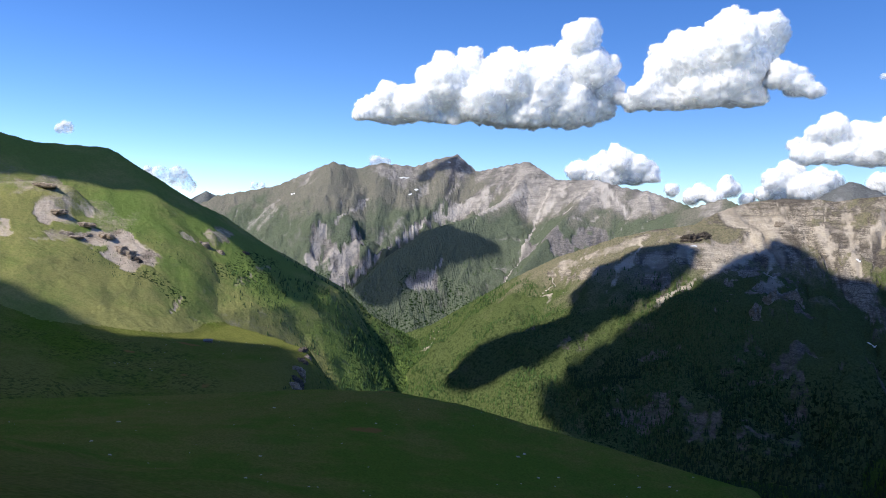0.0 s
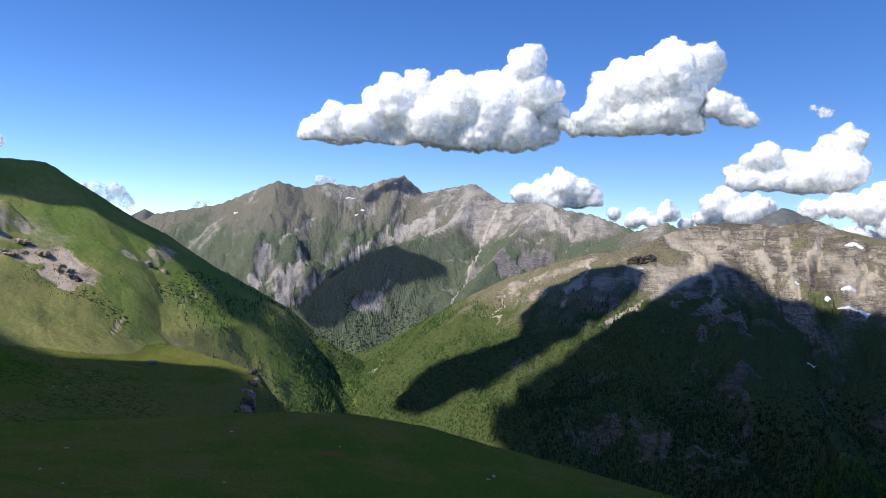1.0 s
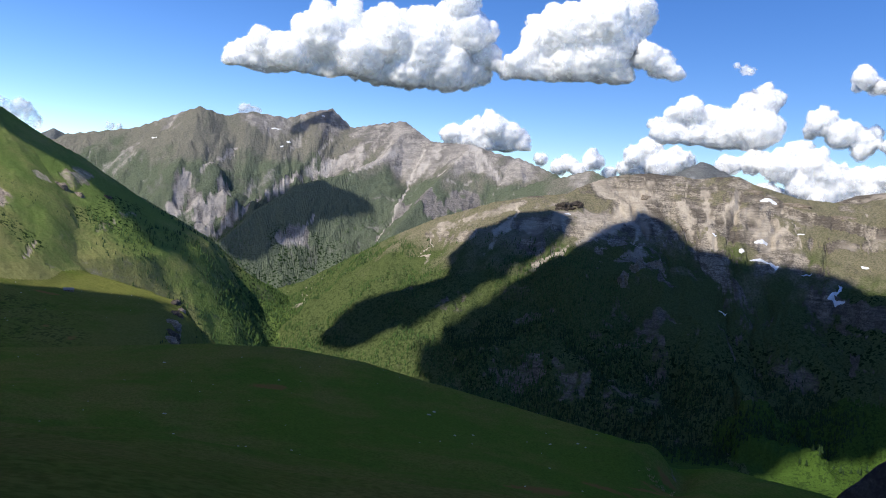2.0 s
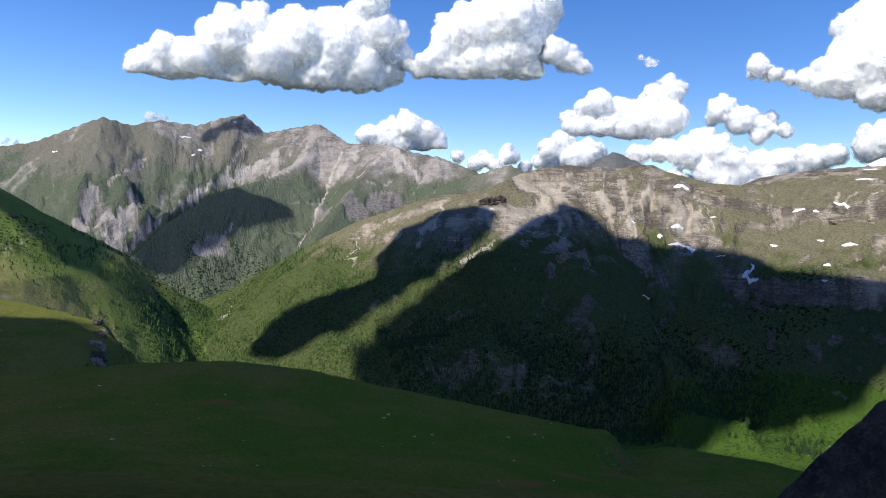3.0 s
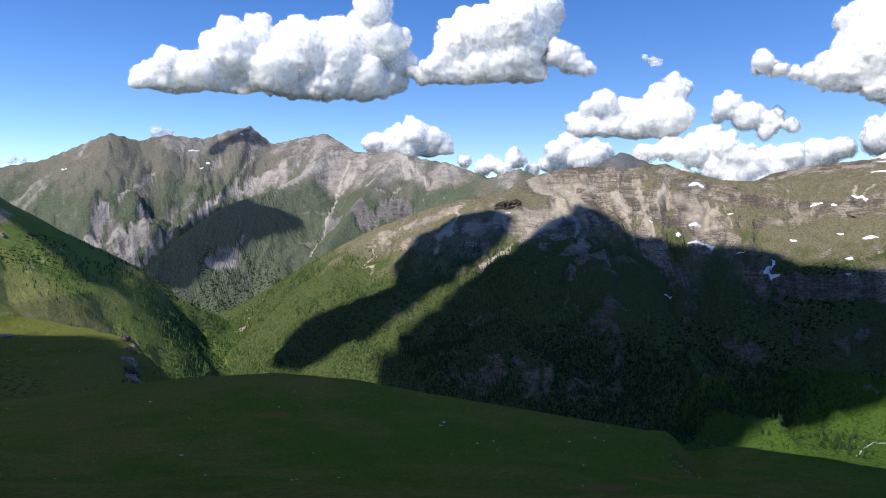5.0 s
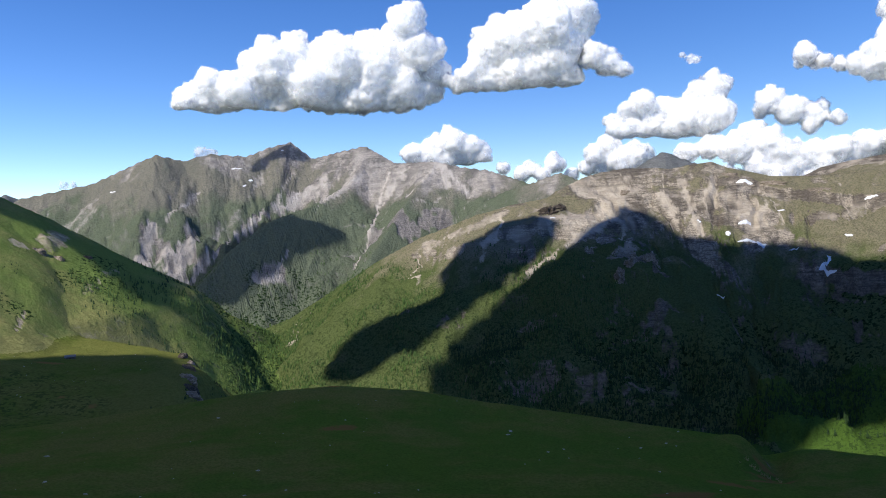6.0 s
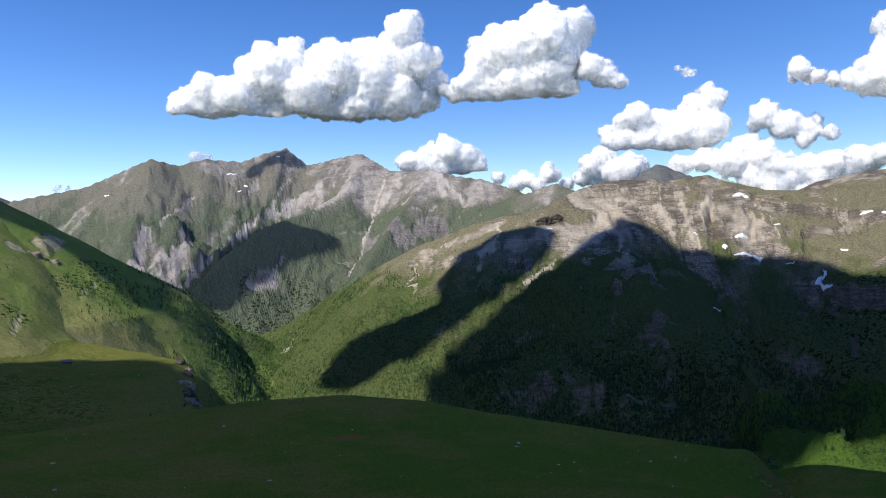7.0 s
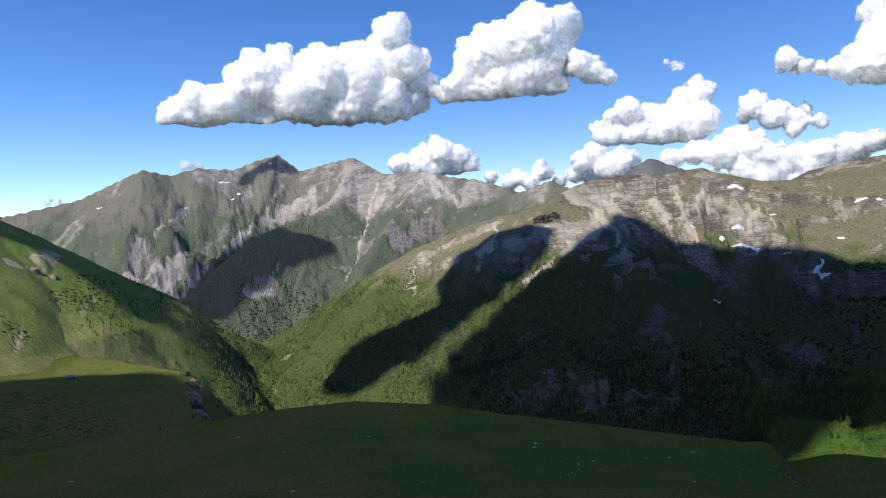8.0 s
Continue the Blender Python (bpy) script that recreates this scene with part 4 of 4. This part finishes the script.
def wood(name, count, spread, thick, material, label, seed, low=5, tall=12):
    """Many conifers on a slope, joined: spread is (x0, x1, y0, y1), thick(x, y, z) the chance of a tree."""
    rng = np.random.default_rng(seed)
    x = rng.uniform(spread[0], spread[1], count * 8)
    y = rng.uniform(spread[2], spread[3], count * 8)
    z = ground_z(x, y)
    keep = np.flatnonzero(rng.uniform(0, 1, len(x)) < thick(x, y, z))[:count]
    verts, faces, n = [], [], 0
    for i in keep:
        v, f = SHAPES[rng.integers(len(SHAPES))]
        h = rng.uniform(low, tall)
        w = h * rng.uniform(0.8, 1.35)
        a = rng.uniform(0, 6.28)
        ca, sa = math.cos(a) * w, math.sin(a) * w
        verts.append(np.stack([x[i] + v[:, 0] * ca - v[:, 1] * sa, y[i] + v[:, 0] * sa + v[:, 1] * ca, z[i] - 0.6 + v[:, 2] * h], 1))
        faces.append(f + n)
        n += len(v)
    verts, faces = np.concatenate(verts), np.concatenate(faces)
    me = bpy.data.meshes.new(name)
    me.vertices.add(len(verts))
    me.vertices.foreach_set("co", verts.astype(np.float32).ravel())
    me.loops.add(faces.size)
    me.loops.foreach_set("vertex_index", faces.astype(np.int32).ravel())
    me.polygons.add(len(faces))
    me.polygons.foreach_set("loop_start", np.arange(0, faces.size, 3, dtype=np.int32))
    me.update(calc_edges=True)
    me.materials.append(material)
    return tagged(new(name, me), label, "woods", kind="stuff")


def clumps(x, y, size, lo, hi, seed):
    return ramp(fbm(x, y, size, 4, seed), lo, hi)


wood("conifer_wood", 8000, (-150, 750, 1350, 2650), lambda x, y, z: clumps(x, y, 130, -0.25, 0.25, 301) * (1 - ramp(z + 60 * fbm(x, y, 200, 2, 305), -260, -130)),
     LARCH, "light green larch wood on the mountain's lower slope", 31)
wood("conifer_wood", 6500, (300, 1000, 1200, 1800), lambda x, y, z: (1 - ramp(bare_rock(x, y), 0.1, 0.4)) * clumps(x, y, 120, -0.7, 0.2, 302) * (1 - ramp(z + 0.12 * (x - 500), -350, -260)),
     NEEDLES, "dark conifer wood on the shaded slope", 32)
wood("conifer_wood", 1600, (-360, 60, 1750, 2450), lambda x, y, z: clumps(x, y, 90, -0.6, 0.2, 306) * (1 - ramp(z, -400, -360)),
     LARCH, "light green larch wood along the gorge bottom", 35)
wood("conifer_wood", 1100, (-650, -150, 1500, 2450), lambda x, y, z: clumps(x, y, 110, -0.1, 0.6, 308) * (1 - ramp(z, -180, -90)) * ((y > 1720) | (x > -300)),
     LARCH, "light green larch wood on the gorge's steep side", 36)
wood("conifer_wood", 500, (-650, -150, 1500, 2450), lambda x, y, z: clumps(x, y, 110, -0.1, 0.6, 303) * (1 - ramp(z, -180, -90)) * ((y > 1720) | (x > -300)),
     NEEDLES, "dark conifer wood on the gorge's steep side", 33)
wood("conifer_wood", 1800, (-500, 800, 2700, 3700), lambda x, y, z: clumps(x, y, 190, -0.3, 0.5, 304) * (1 - ramp(z, -260, -120)),
     LARCH, "distant conifer wood at the massif's foot", 34)


def part(name, bm, material, parent=None, label=""):
    """One mesh object out of a bmesh, under a thing or a part."""
    me = bpy.data.meshes.new(name)
    bm.to_mesh(me)
    bm.free()
    me.materials.append(material)
    ob = new(name, me)
    if parent:
        ob.parent = parent
    if label:
        tagged(ob, label)
    return ob


# ---- dwarf pine scrub on the green mountain ----
SCRUB = paint("dwarf_pine_foliage", (0.028, 0.050, 0.014), (0.012, 0.024, 0.008), 3)
wood("dwarf_pine_scrub", 1500, (-900, -150, 1450, 2350), lambda x, y, z: 0.9 * clumps(x + 0.5 * y, y, 120, 0.15, 0.6, 311) * ramp(x + 0.35 * (2000 - y), -520, -330) * ((y > 1620) | (x < -640)),
     SCRUB, "dark green dwarf pine scrub on grass", 41, 2.5, 5)
wood("dwarf_pine_scrub", 260, (-760, -600, 1560, 1760), lambda x, y, z: clumps(x, y, 60, -0.1, 0.4, 313), SCRUB, "dense dark dwarf pine scrub below the outcrop", 42, 2.5, 5)
wood("dwarf_pine_scrub", 700, (300, 1100, 1650, 2150), lambda x, y, z: 0.8 * clumps(x, y, 110, 0.0, 0.6, 315) * (1 - ramp(z, -140, -60)), SCRUB,
     "scattered dark scrub on the rocky mountain", 43, 2.5, 5)
wood("dwarf_pine_scrub", 420, (750, 1250, 950, 1350), lambda x, y, z: clumps(x, y, 70, 0.0, 0.6, 317), SCRUB, "green bushes on the sunlit valley meadow", 44, 2, 5)

wood("dwarf_pine_scrub", 380, (-300, -170, 1050, 1560), lambda x, y, z: 0.9 * ramp(-z, 242, 262) * clumps(x, y, 40, -0.3, 0.4, 319), SCRUB, "dark scrub on the shelf's cliff", 45, 3, 7)


# ---- single conifers ----
def conifer(seed, material, label):
    """A conifer 10 m high: a tapered trunk and a ragged crown of drooping boughs."""
    rnd = random.Random(seed)
    tree = tagged(new("conifer_tree"), label, "tree", "single conifers on the valley floor")
    bm = bmesh.new()
    bmesh.ops.create_cone(bm, cap_ends=True, segments=7, radius1=0.26, radius2=0.05, depth=9.0, matrix=Matrix.Translation((0, 0, 4.3)))
    part("trunk", bm, BARK, tree)
    bm = bmesh.new()
    for k in range(9):
        z, w = 1.3 + 0.95 * k, 2.3 * (1 - k / 10.5)
        top = bm.verts.new((0, 0, z + 1.3))
        rim = []
        for i in range(9):
            a = 2 * math.pi * (i + rnd.uniform(-0.35, 0.35)) / 9
            q = w * rnd.uniform(0.55, 1.2)
            rim.append(bm.verts.new((q * math.cos(a), q * math.sin(a), z + rnd.uniform(-0.35, 0.25))))
        for i in range(9):
            bm.faces.new((rim[i], rim[(i + 1) % 9], top))
    part("crown", bm, material, tree)
    return tree


def plant(model, spots, seed, low, tall):
    rnd = random.Random(seed)
    for k, (x, y) in enumerate(spots):
        z = float(ground_z(x, y)[0])
        h = rnd.uniform(low, tall)
        ob = model if k == 0 else copy_thing(model, Matrix.Identity(4))
        ob.location, ob.rotation_euler, ob.scale = (x, y, z - 0.3), (0, 0, rnd.uniform(0, 6.28)), (h * rnd.uniform(0.85, 1.2), h * rnd.uniform(0.85, 1.2), h)


rnd = random.Random(77)
plant(conifer(1, NEEDLES, "dark green conifer on the sunlit valley meadow"),
      [(rnd.gauss(922, 15), rnd.gauss(1085, 24)) for k in range(70)] + [(rnd.gauss(975, 14), rnd.gauss(1112, 10)) for k in range(8)] + [(rnd.gauss(850, 26), rnd.gauss(1150, 12)) for k in range(9)], 5, 0.8, 1.5)
plant(conifer(2, LARCH, "light green larch in the gorge meadow"),
      [(rnd.uniform(-330, -120), rnd.uniform(1900, 2250)) for k in range(40)], 6, 0.7, 1.2)


# ---- stones on the meadow ----
STONE = paint("pale_limestone", (0.42, 0.40, 0.37), (0.26, 0.25, 0.23), 0.8)


def boulder_mesh(seed):
    rnd = random.Random(seed)
    bm = bmesh.new()
    bmesh.ops.create_icosphere(bm, subdivisions=2, radius=1)
    off = Vector((seed * 3.1, seed * 1.7, 0))
    for v in bm.verts:
        v.co *= 0.8 + 0.45 * noise.noise(v.co * 1.3 + off)
        v.co.z *= 0.6
    me = bpy.data.meshes.new("boulder")
    bm.to_mesh(me)
    bm.free()
    me.materials.append(STONE)
    return me


BOULDERS = [boulder_mesh(s) for s in range(5)]


def boulder(x, y, size, label):
    z = float(ground_z(x, y)[0])
    ob = tagged(new("boulder", rnd.choice(BOULDERS)), label, "stone", "pale stones on the meadow")
    ob.location, ob.rotation_euler = (x, y, z + 0.15 * size), (rnd.uniform(-0.2, 0.2), rnd.uniform(-0.2, 0.2), rnd.uniform(0, 6.28))
    ob.scale = (size * rnd.uniform(0.9, 1.6), size * rnd.uniform(0.7, 1.1), size * rnd.uniform(0.7, 1.0))


for x, y, size in [(-290, 673, 1.7), (-169, 761, 1.6), (75, 653, 1.8), (94, 583, 1.3), (182, 585, 1.4), (-133, 553, 1.3), (68, 639, 1.4), (77, 573, 1.2),
                   (156, 578, 1.4), (-109, 420, 1.2), (-138, 430, 1.3), (-230, 520, 1.2), (-262, 560, 1.4), (-60, 700, 1.2)]:
    boulder(x, y, size, "large pale limestone boulder lying in dark grass")
for k in range(60):
    boulder(rnd.uniform(-380, 230), rnd.uniform(380, 800), rnd.uniform(0.35, 0.8), "small pale stone lying in dark grass")
for k in range(30):     # fallen rock under the shelf's cliff and on the pasture
    boulder(rnd.uniform(-560, -300), rnd.uniform(1100, 1480), rnd.uniform(0.5, 1.2), "pale stone on the pasture shelf")
for k in range(40):     # by the stream
    boulder(rnd.gauss(985, 60), rnd.gauss(1075, 16), rnd.uniform(0.5, 1.3), "grey stone beside the mountain stream")

# ---- dry grass where a gully breaks the meadow's brow ----
STRAW = paint("dry_straw", (0.42, 0.31, 0.16), (0.24, 0.16, 0.08), 1.5)


def dry_tuft(x, y, size):
    """A clump of tall dry stalks that lean outwards."""
    bm = bmesh.new()
    for k in range(22):
        a, lean, h = rnd.uniform(0, 6.28), rnd.uniform(0.1, 0.55), size * rnd.uniform(0.6, 1.2)
        r = size * 0.35 * math.sqrt(rnd.random())
        bx, by, w = r * math.cos(a), r * math.sin(a), size * 0.035
        low = [bm.verts.new((bx + w * math.cos(q), by + w * math.sin(q), -0.3)) for q in (0, 2.1, 4.2)]
        tip = bm.verts.new((bx + lean * h * math.cos(a), by + lean * h * math.sin(a), h))
        for i in range(3):
            bm.faces.new((low[i], low[(i + 1) % 3], tip))
    ob = tagged(part("dry_grass_tuft", bm, STRAW), "tuft of tall straw-coloured grass beside a brown gully", "grass tuft", "dry tufts at the gully")
    ob.location = (x, y, float(ground_z(x, y)[0]))


for k in range(16):
    dry_tuft(rnd.gauss(221, 7), rnd.gauss(519, 8), rnd.uniform(1.4, 3.0))

# ---- old snow ----
sn = Nodes("old_snow")
sn.bump(sn.noise(3, 6, 0.6), 0.5, 0.5)
SNOW = sn.done(sn.mix(sn.range(sn.noise(9, 5), 0.3, 0.7), (0.80, 0.82, 0.85), (0.62, 0.62, 0.62)), 0.7)


def snow_patch(line, wide, seed, label):
    """A field of old snow along a line in plan, thick in the middle and ragged at its rim."""
    rnd = random.Random(seed)
    pts = []
    for (ax, ay), (bx, by) in zip(line, line[1:]):
        n = max(2, int(math.hypot(bx - ax, by - ay) / 3))
        pts += [(ax + (bx - ax) * k / n, ay + (by - ay) * k / n) for k in range(n)]
    pts.append(line[-1])
    bm, rows = bmesh.new(), []
    for k, (x, y) in enumerate(pts):
        x0, y0 = pts[max(k - 1, 0)]
        x1, y1 = pts[min(k + 1, len(pts) - 1)]
        d = math.hypot(x1 - x0, y1 - y0) or 1
        nx, ny = -(y1 - y0) / d, (x1 - x0) / d
        f = k / (len(pts) - 1)
        half = wide * math.sqrt(max(0.02, 1 - abs(2 * f - 1) ** 2.6))
        row = []
        for j in range(-4, 5):
            w = half * j / 4 * (1 + 0.45 * noise.noise((x / 9 + seed, y / 9, j * 0.2 + 3 * (j > 0))))
            px, py = x + nx * w, y + ny * w
            row.append(bm.verts.new((px, py, float(ground_z(px, py)[0]) + 1.3 * (1 - (j / 4) ** 2) * min(1, half / wide) - 0.25 + 0.55 * (abs(j) < 4))))
        rows.append(row)
    for a, b in zip(rows, rows[1:]):
        for j in range(8):
            bm.faces.new((a[j], b[j], b[j + 1], a[j + 1])).smooth = True
    ob = part("snow_patch", bm, SNOW)
    return tagged(ob, label, "snow", "old snow patches")


def snow_spot(x, y, half, deep, seed, label):
    """A snow patch lying along the contour of the slope."""
    gx = float((ground_z(x + 12, y) - ground_z(x - 12, y))[0])
    gy = float((ground_z(x, y + 12) - ground_z(x, y - 12))[0])
    g = math.hypot(gx, gy) or 1
    side = math.copysign(1, -gy)
    turn = random.Random(seed).uniform(-0.25, 0.25)
    ux, uy = side * (-gy - turn * gx) / g * half, side * (gx - turn * gy) / g * half
    snow_patch([(x - ux, y - uy), (x, y), (x + ux, y + uy)], deep * 0.42, seed, label)


for k, (x, y, half, deep) in enumerate([(1260, 1978, 25, 10), (1141, 1814, 23, 11), (1062, 1773, 8, 13), (1099, 1748, 24, 7), (1135, 1739, 13, 11), (1322, 1649, 10, 5),
                                        (1415, 1590, 10, 9), (1290, 1436, 10, 9), (1439, 1520, 18, 10), (1462, 1723, 16, 8), (1484, 1684, 10, 9), (1542, 1658, 24, 10),
                                        (950, 1647, 10, 3), (1269, 1832, 10, 6), (1024, 1846, 6, 6), (1207, 1708, 13, 3), (680, 2032, 9, 7), (1243, 1390, 7, 4)]):
    snow_spot(x, y, half, deep, 400 + k, "patch of old white snow on rocky slope")
for k, (x, y, half, deep) in enumerate([(1810, 1840, 30, 14), (1962, 1973, 22, 20), (-817, 4076, 25, 9), (-220, 4219, 29, 9), (-150, 4160, 12, 10), (-182, 4116, 12, 8), (29, 4340, 10, 10), (2700, 2630, 70, 50), (2752, 2690, 70, 60), (2800, 2640, 60, 60), (2780, 2720, 60, 40)]):
    snow_spot(x, y, half, deep, 430 + k, "distant patch of old snow below a crest")
snow_patch([(1236, 1626), (1232, 1612), (1218, 1598), (1200, 1589), (1180, 1585), (1192, 1582), (1207, 1560)], 4, 460, "curved patch of old snow shaped like a hook")

# ---- the mountain stream ----
st = Nodes("white_water")
st.bump(st.noise(1.5, 6, 0.7), 0.4, 0.8)
STREAM = st.done(st.mix(st.range(st.noise(2.5, 6, 0.7), 0.40, 0.60), (0.10, 0.13, 0.13), (0.75, 0.78, 0.80)), 0.25)
bm, last = bmesh.new(), None
line = [(1060, 1052), (1016, 1066), (983, 1070), (955, 1058), (930, 1046), (912, 1036)]
for (ax, ay), (bx, by) in zip(line, line[1:]):
    n = max(2, int(math.hypot(bx - ax, by - ay) / 4))
    for k in range(n):
        x, y = ax + (bx - ax) * k / n, ay + (by - ay) * k / n + 4 * noise.noise((ax / 20 + k * 0.4, 0, 0))
        w = 1.3 + 1.0 * noise.noise((x / 12, y / 12, 7))
        row = [bm.verts.new((x + j * w * 0.3, y + j * w * 0.95, float(ground_z(x, y)[0]) + 0.45 - 0.2 * abs(j))) for j in (-1, 0, 1)]
        if last:
            for j in (0, 1):
                bm.faces.new((last[j], row[j], row[j + 1], last[j + 1])).smooth = True
        last = row
tagged(part("water", bm, STREAM), "white foaming mountain stream on the valley meadow", "stream", kind="structure")

# ---- the herdsman's hut ----
PLANK = paint("weathered_planks", (0.16, 0.13, 0.10), (0.08, 0.065, 0.05), 0.7)
ROOF = paint("grey_shingle_roof", (0.20, 0.20, 0.21), (0.12, 0.12, 0.125), 0.9)
DARK = paint("dark_opening", (0.02, 0.02, 0.02), (0.015, 0.012, 0.01), 1.0)


def box(x0, y0, z0, x1, y1, z1):
    bm = bmesh.new()
    bmesh.ops.create_cube(bm, size=1, matrix=Matrix.Translation(((x0 + x1) / 2, (y0 + y1) / 2, (z0 + z1) / 2)) @ Matrix.Diagonal((x1 - x0, y1 - y0, z1 - z0, 1)))
    return bm


hut = tagged(new("herder_hut"), "low grey mountain hut on the pasture shelf", "hut")
bm = box(-8, -4, -1.5, 8, 4, 3.0)
gable = [[bm.verts.new((x, y, z)) for y, z in ((-4, 3.0), (4, 3.0), (0, 5.6))] for x in (-8, 8)]
for g in gable:
    bm.faces.new(g)
part("wall", bm, PLANK, hut)
for side in (-1, 1):
    bm = bmesh.new()
    ring = [bm.verts.new((x, side * y, z + dz)) for dz in (0, 0.25) for x, y, z in ((-8.8, -0.1, 5.72), (8.8, -0.1, 5.72), (8.8, 4.9, 2.55), (-8.8, 4.9, 2.55))]
    for idx in ((0, 1, 2, 3), (4, 5, 6, 7), (0, 1, 5, 4), (1, 2, 6, 5), (2, 3, 7, 6), (3, 0, 4, 7)):
        bm.faces.new([ring[i] for i in idx])
    part("roof", bm, ROOF, hut)
part("door", box(-1.0, -4.06, -0.2, 0.1, -3.9, 1.9), DARK, hut)
for x in (-5, 4):
    part("window", box(x - 0.5, -4.05, 1.0, x + 0.5, -3.9, 1.9), DARK, hut)
hut.location, hut.rotation_euler = (-446, 1432, float(ground_z(-446, 1432)[0]) + 0.4), (0, 0, radians(12))


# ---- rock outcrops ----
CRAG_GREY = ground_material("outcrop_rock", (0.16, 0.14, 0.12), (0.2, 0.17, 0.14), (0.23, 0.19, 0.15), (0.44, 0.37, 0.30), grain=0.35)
# darker copy of the outcrop rock, with shade put into its colours
CRAG_SHADED = ground_material("shaded_outcrop_rock", (0.05, 0.045, 0.04), (0.07, 0.06, 0.05), (0.075, 0.064, 0.055), (0.18, 0.15, 0.125), grain=0.35)


TAN_ROCK = ground_material("tan_outcrop_rock", (0.26, 0.22, 0.16), (0.3, 0.25, 0.18), (0.34, 0.27, 0.20), (0.52, 0.43, 0.34), grain=0.6, layered=0.2)


def rock_outcrop(x, y, wide, deep, high, material, label, seed, turn=0.0):
    """A bedded rock mass that stands out of the slope: stacked ledges with broken faces."""
    bm = bmesh.new()
    bmesh.ops.create_icosphere(bm, subdivisions=5, radius=1)
    for v in bm.verts:
        p = v.co.copy()
        block = Vector([math.copysign(abs(c) ** 0.8, c) for c in p])
        q = Vector((block.x * wide / 2, block.y * deep / 2, block.z * high / 2))
        ledge = 0.07 * math.sin(q.z * 2 * math.pi / max(high / 5, 4) + 2 * noise.noise(q * 0.05 + Vector((seed, 0, 0))))
        crack = noise.noise(Vector((q.x * 0.16 + seed, q.y * 0.16, q.z * 0.03)))
        chip = noise.fractal(q * 0.09 + Vector((0, seed, 0)), 0.8, 2.1, 5)
        grow = 1 + ledge * 0.6 + 0.20 * crack + 0.30 * chip
        v.co = Vector((q.x * grow, q.y * grow, q.z * (1 + 0.25 * chip)))
    for f in bm.faces:
        f.smooth = False
    me = bpy.data.meshes.new("rock_outcrop")
    bm.to_mesh(me)
    bm.free()
    me.materials.append(material)
    at = me.attributes.new("rock", 'FLOAT', 'POINT')
    at.data.foreach_set("value", np.ones(len(me.vertices), np.float32))
    dr = me.attributes.new("dry", 'FLOAT', 'POINT')
    dr.data.foreach_set("value", np.full(len(me.vertices), 0.7, np.float32))
    ob = tagged(new("rock_outcrop", me), label, "rock")
    ob.location, ob.rotation_euler = (x, y, float(ground_z(x, y)[0]) - 0.38 * high), (0, 0, radians(turn))
    return ob


DARKISH, PALE = "dark brown rock outcrop on the mountain crest", "pale grey rock outcrop breaking through grass"
rock_outcrop(694, 2085, 78, 46, 60, CRAG_SHADED, DARKISH, 1, 15)
rock_outcrop(728, 2095, 40, 36, 40, CRAG_SHADED, DARKISH, 2, 40)
rock_outcrop(943, 2098, 34, 30, 44, CRAG_GREY, "grey summit tower of the rocky horn", 3, 20)
rock_outcrop(768, 1738, 58, 30, 110, CRAG_GREY, "tall grey rock buttress below the horn", 4, 30)
rock_outcrop(818, 1748, 52, 30, 100, CRAG_GREY, "tall grey rock buttress below the horn", 5, 10)
rock_outcrop(725, 1720, 40, 26, 70, CRAG_GREY, "broken grey rock buttress in shadow", 6, 50)
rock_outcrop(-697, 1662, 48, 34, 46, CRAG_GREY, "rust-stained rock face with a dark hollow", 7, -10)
# the hollow's shade, built as a dark-coloured rock
rock_outcrop(-674, 1652, 26, 20, 46, CRAG_SHADED, "dark rock standing for the shaded hollow at the outcrop's end", 8, 20)
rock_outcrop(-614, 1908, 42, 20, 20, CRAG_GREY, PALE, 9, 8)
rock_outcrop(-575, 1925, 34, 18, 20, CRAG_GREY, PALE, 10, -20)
rock_outcrop(-528, 2000, 28, 18, 20, CRAG_SHADED, "dark rock among dwarf pines", 11, 30)
rock_outcrop(-826, 1636, 40, 20, 14, CRAG_GREY, PALE, 12, 12)
rock_outcrop(-797, 1675, 34, 18, 15, CRAG_GREY, PALE, 13, -8)
for k, (x, y, w, h) in enumerate([(-876, 1698, 60, 12), (-822, 1711, 66, 14), (-768, 1702, 60, 18), (-720, 1674, 56, 24), (-940, 1752, 90, 12), (-806, 1640, 50, 9)]):
    rock_outcrop(x, y, w, 30, h, TAN_ROCK, "tan weathered rock rib breaking through pasture", 60 + k, -18 - 9 * (k % 4))
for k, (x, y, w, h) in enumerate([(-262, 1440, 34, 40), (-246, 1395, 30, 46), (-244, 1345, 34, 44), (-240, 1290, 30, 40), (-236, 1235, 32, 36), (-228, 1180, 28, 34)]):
    rock_outcrop(x - 6, y, 20, w + 14, h * 0.8, CRAG_GREY if k % 2 else CRAG_SHADED, "broken rock of the shelf's cliff edge", 20 + k, 10 * k)
for k, (x, y, w, h) in enumerate([(1318, 1968, 120, 34), (1398, 1860, 110, 26), (1513, 1590, 110, 24), (1230, 2030, 70, 26)]):
    rock_outcrop(x, y, w, 22, h, CRAG_GREY, "long bedded rock step on the mountain slope", 30 + k, -38 - 4 * k)
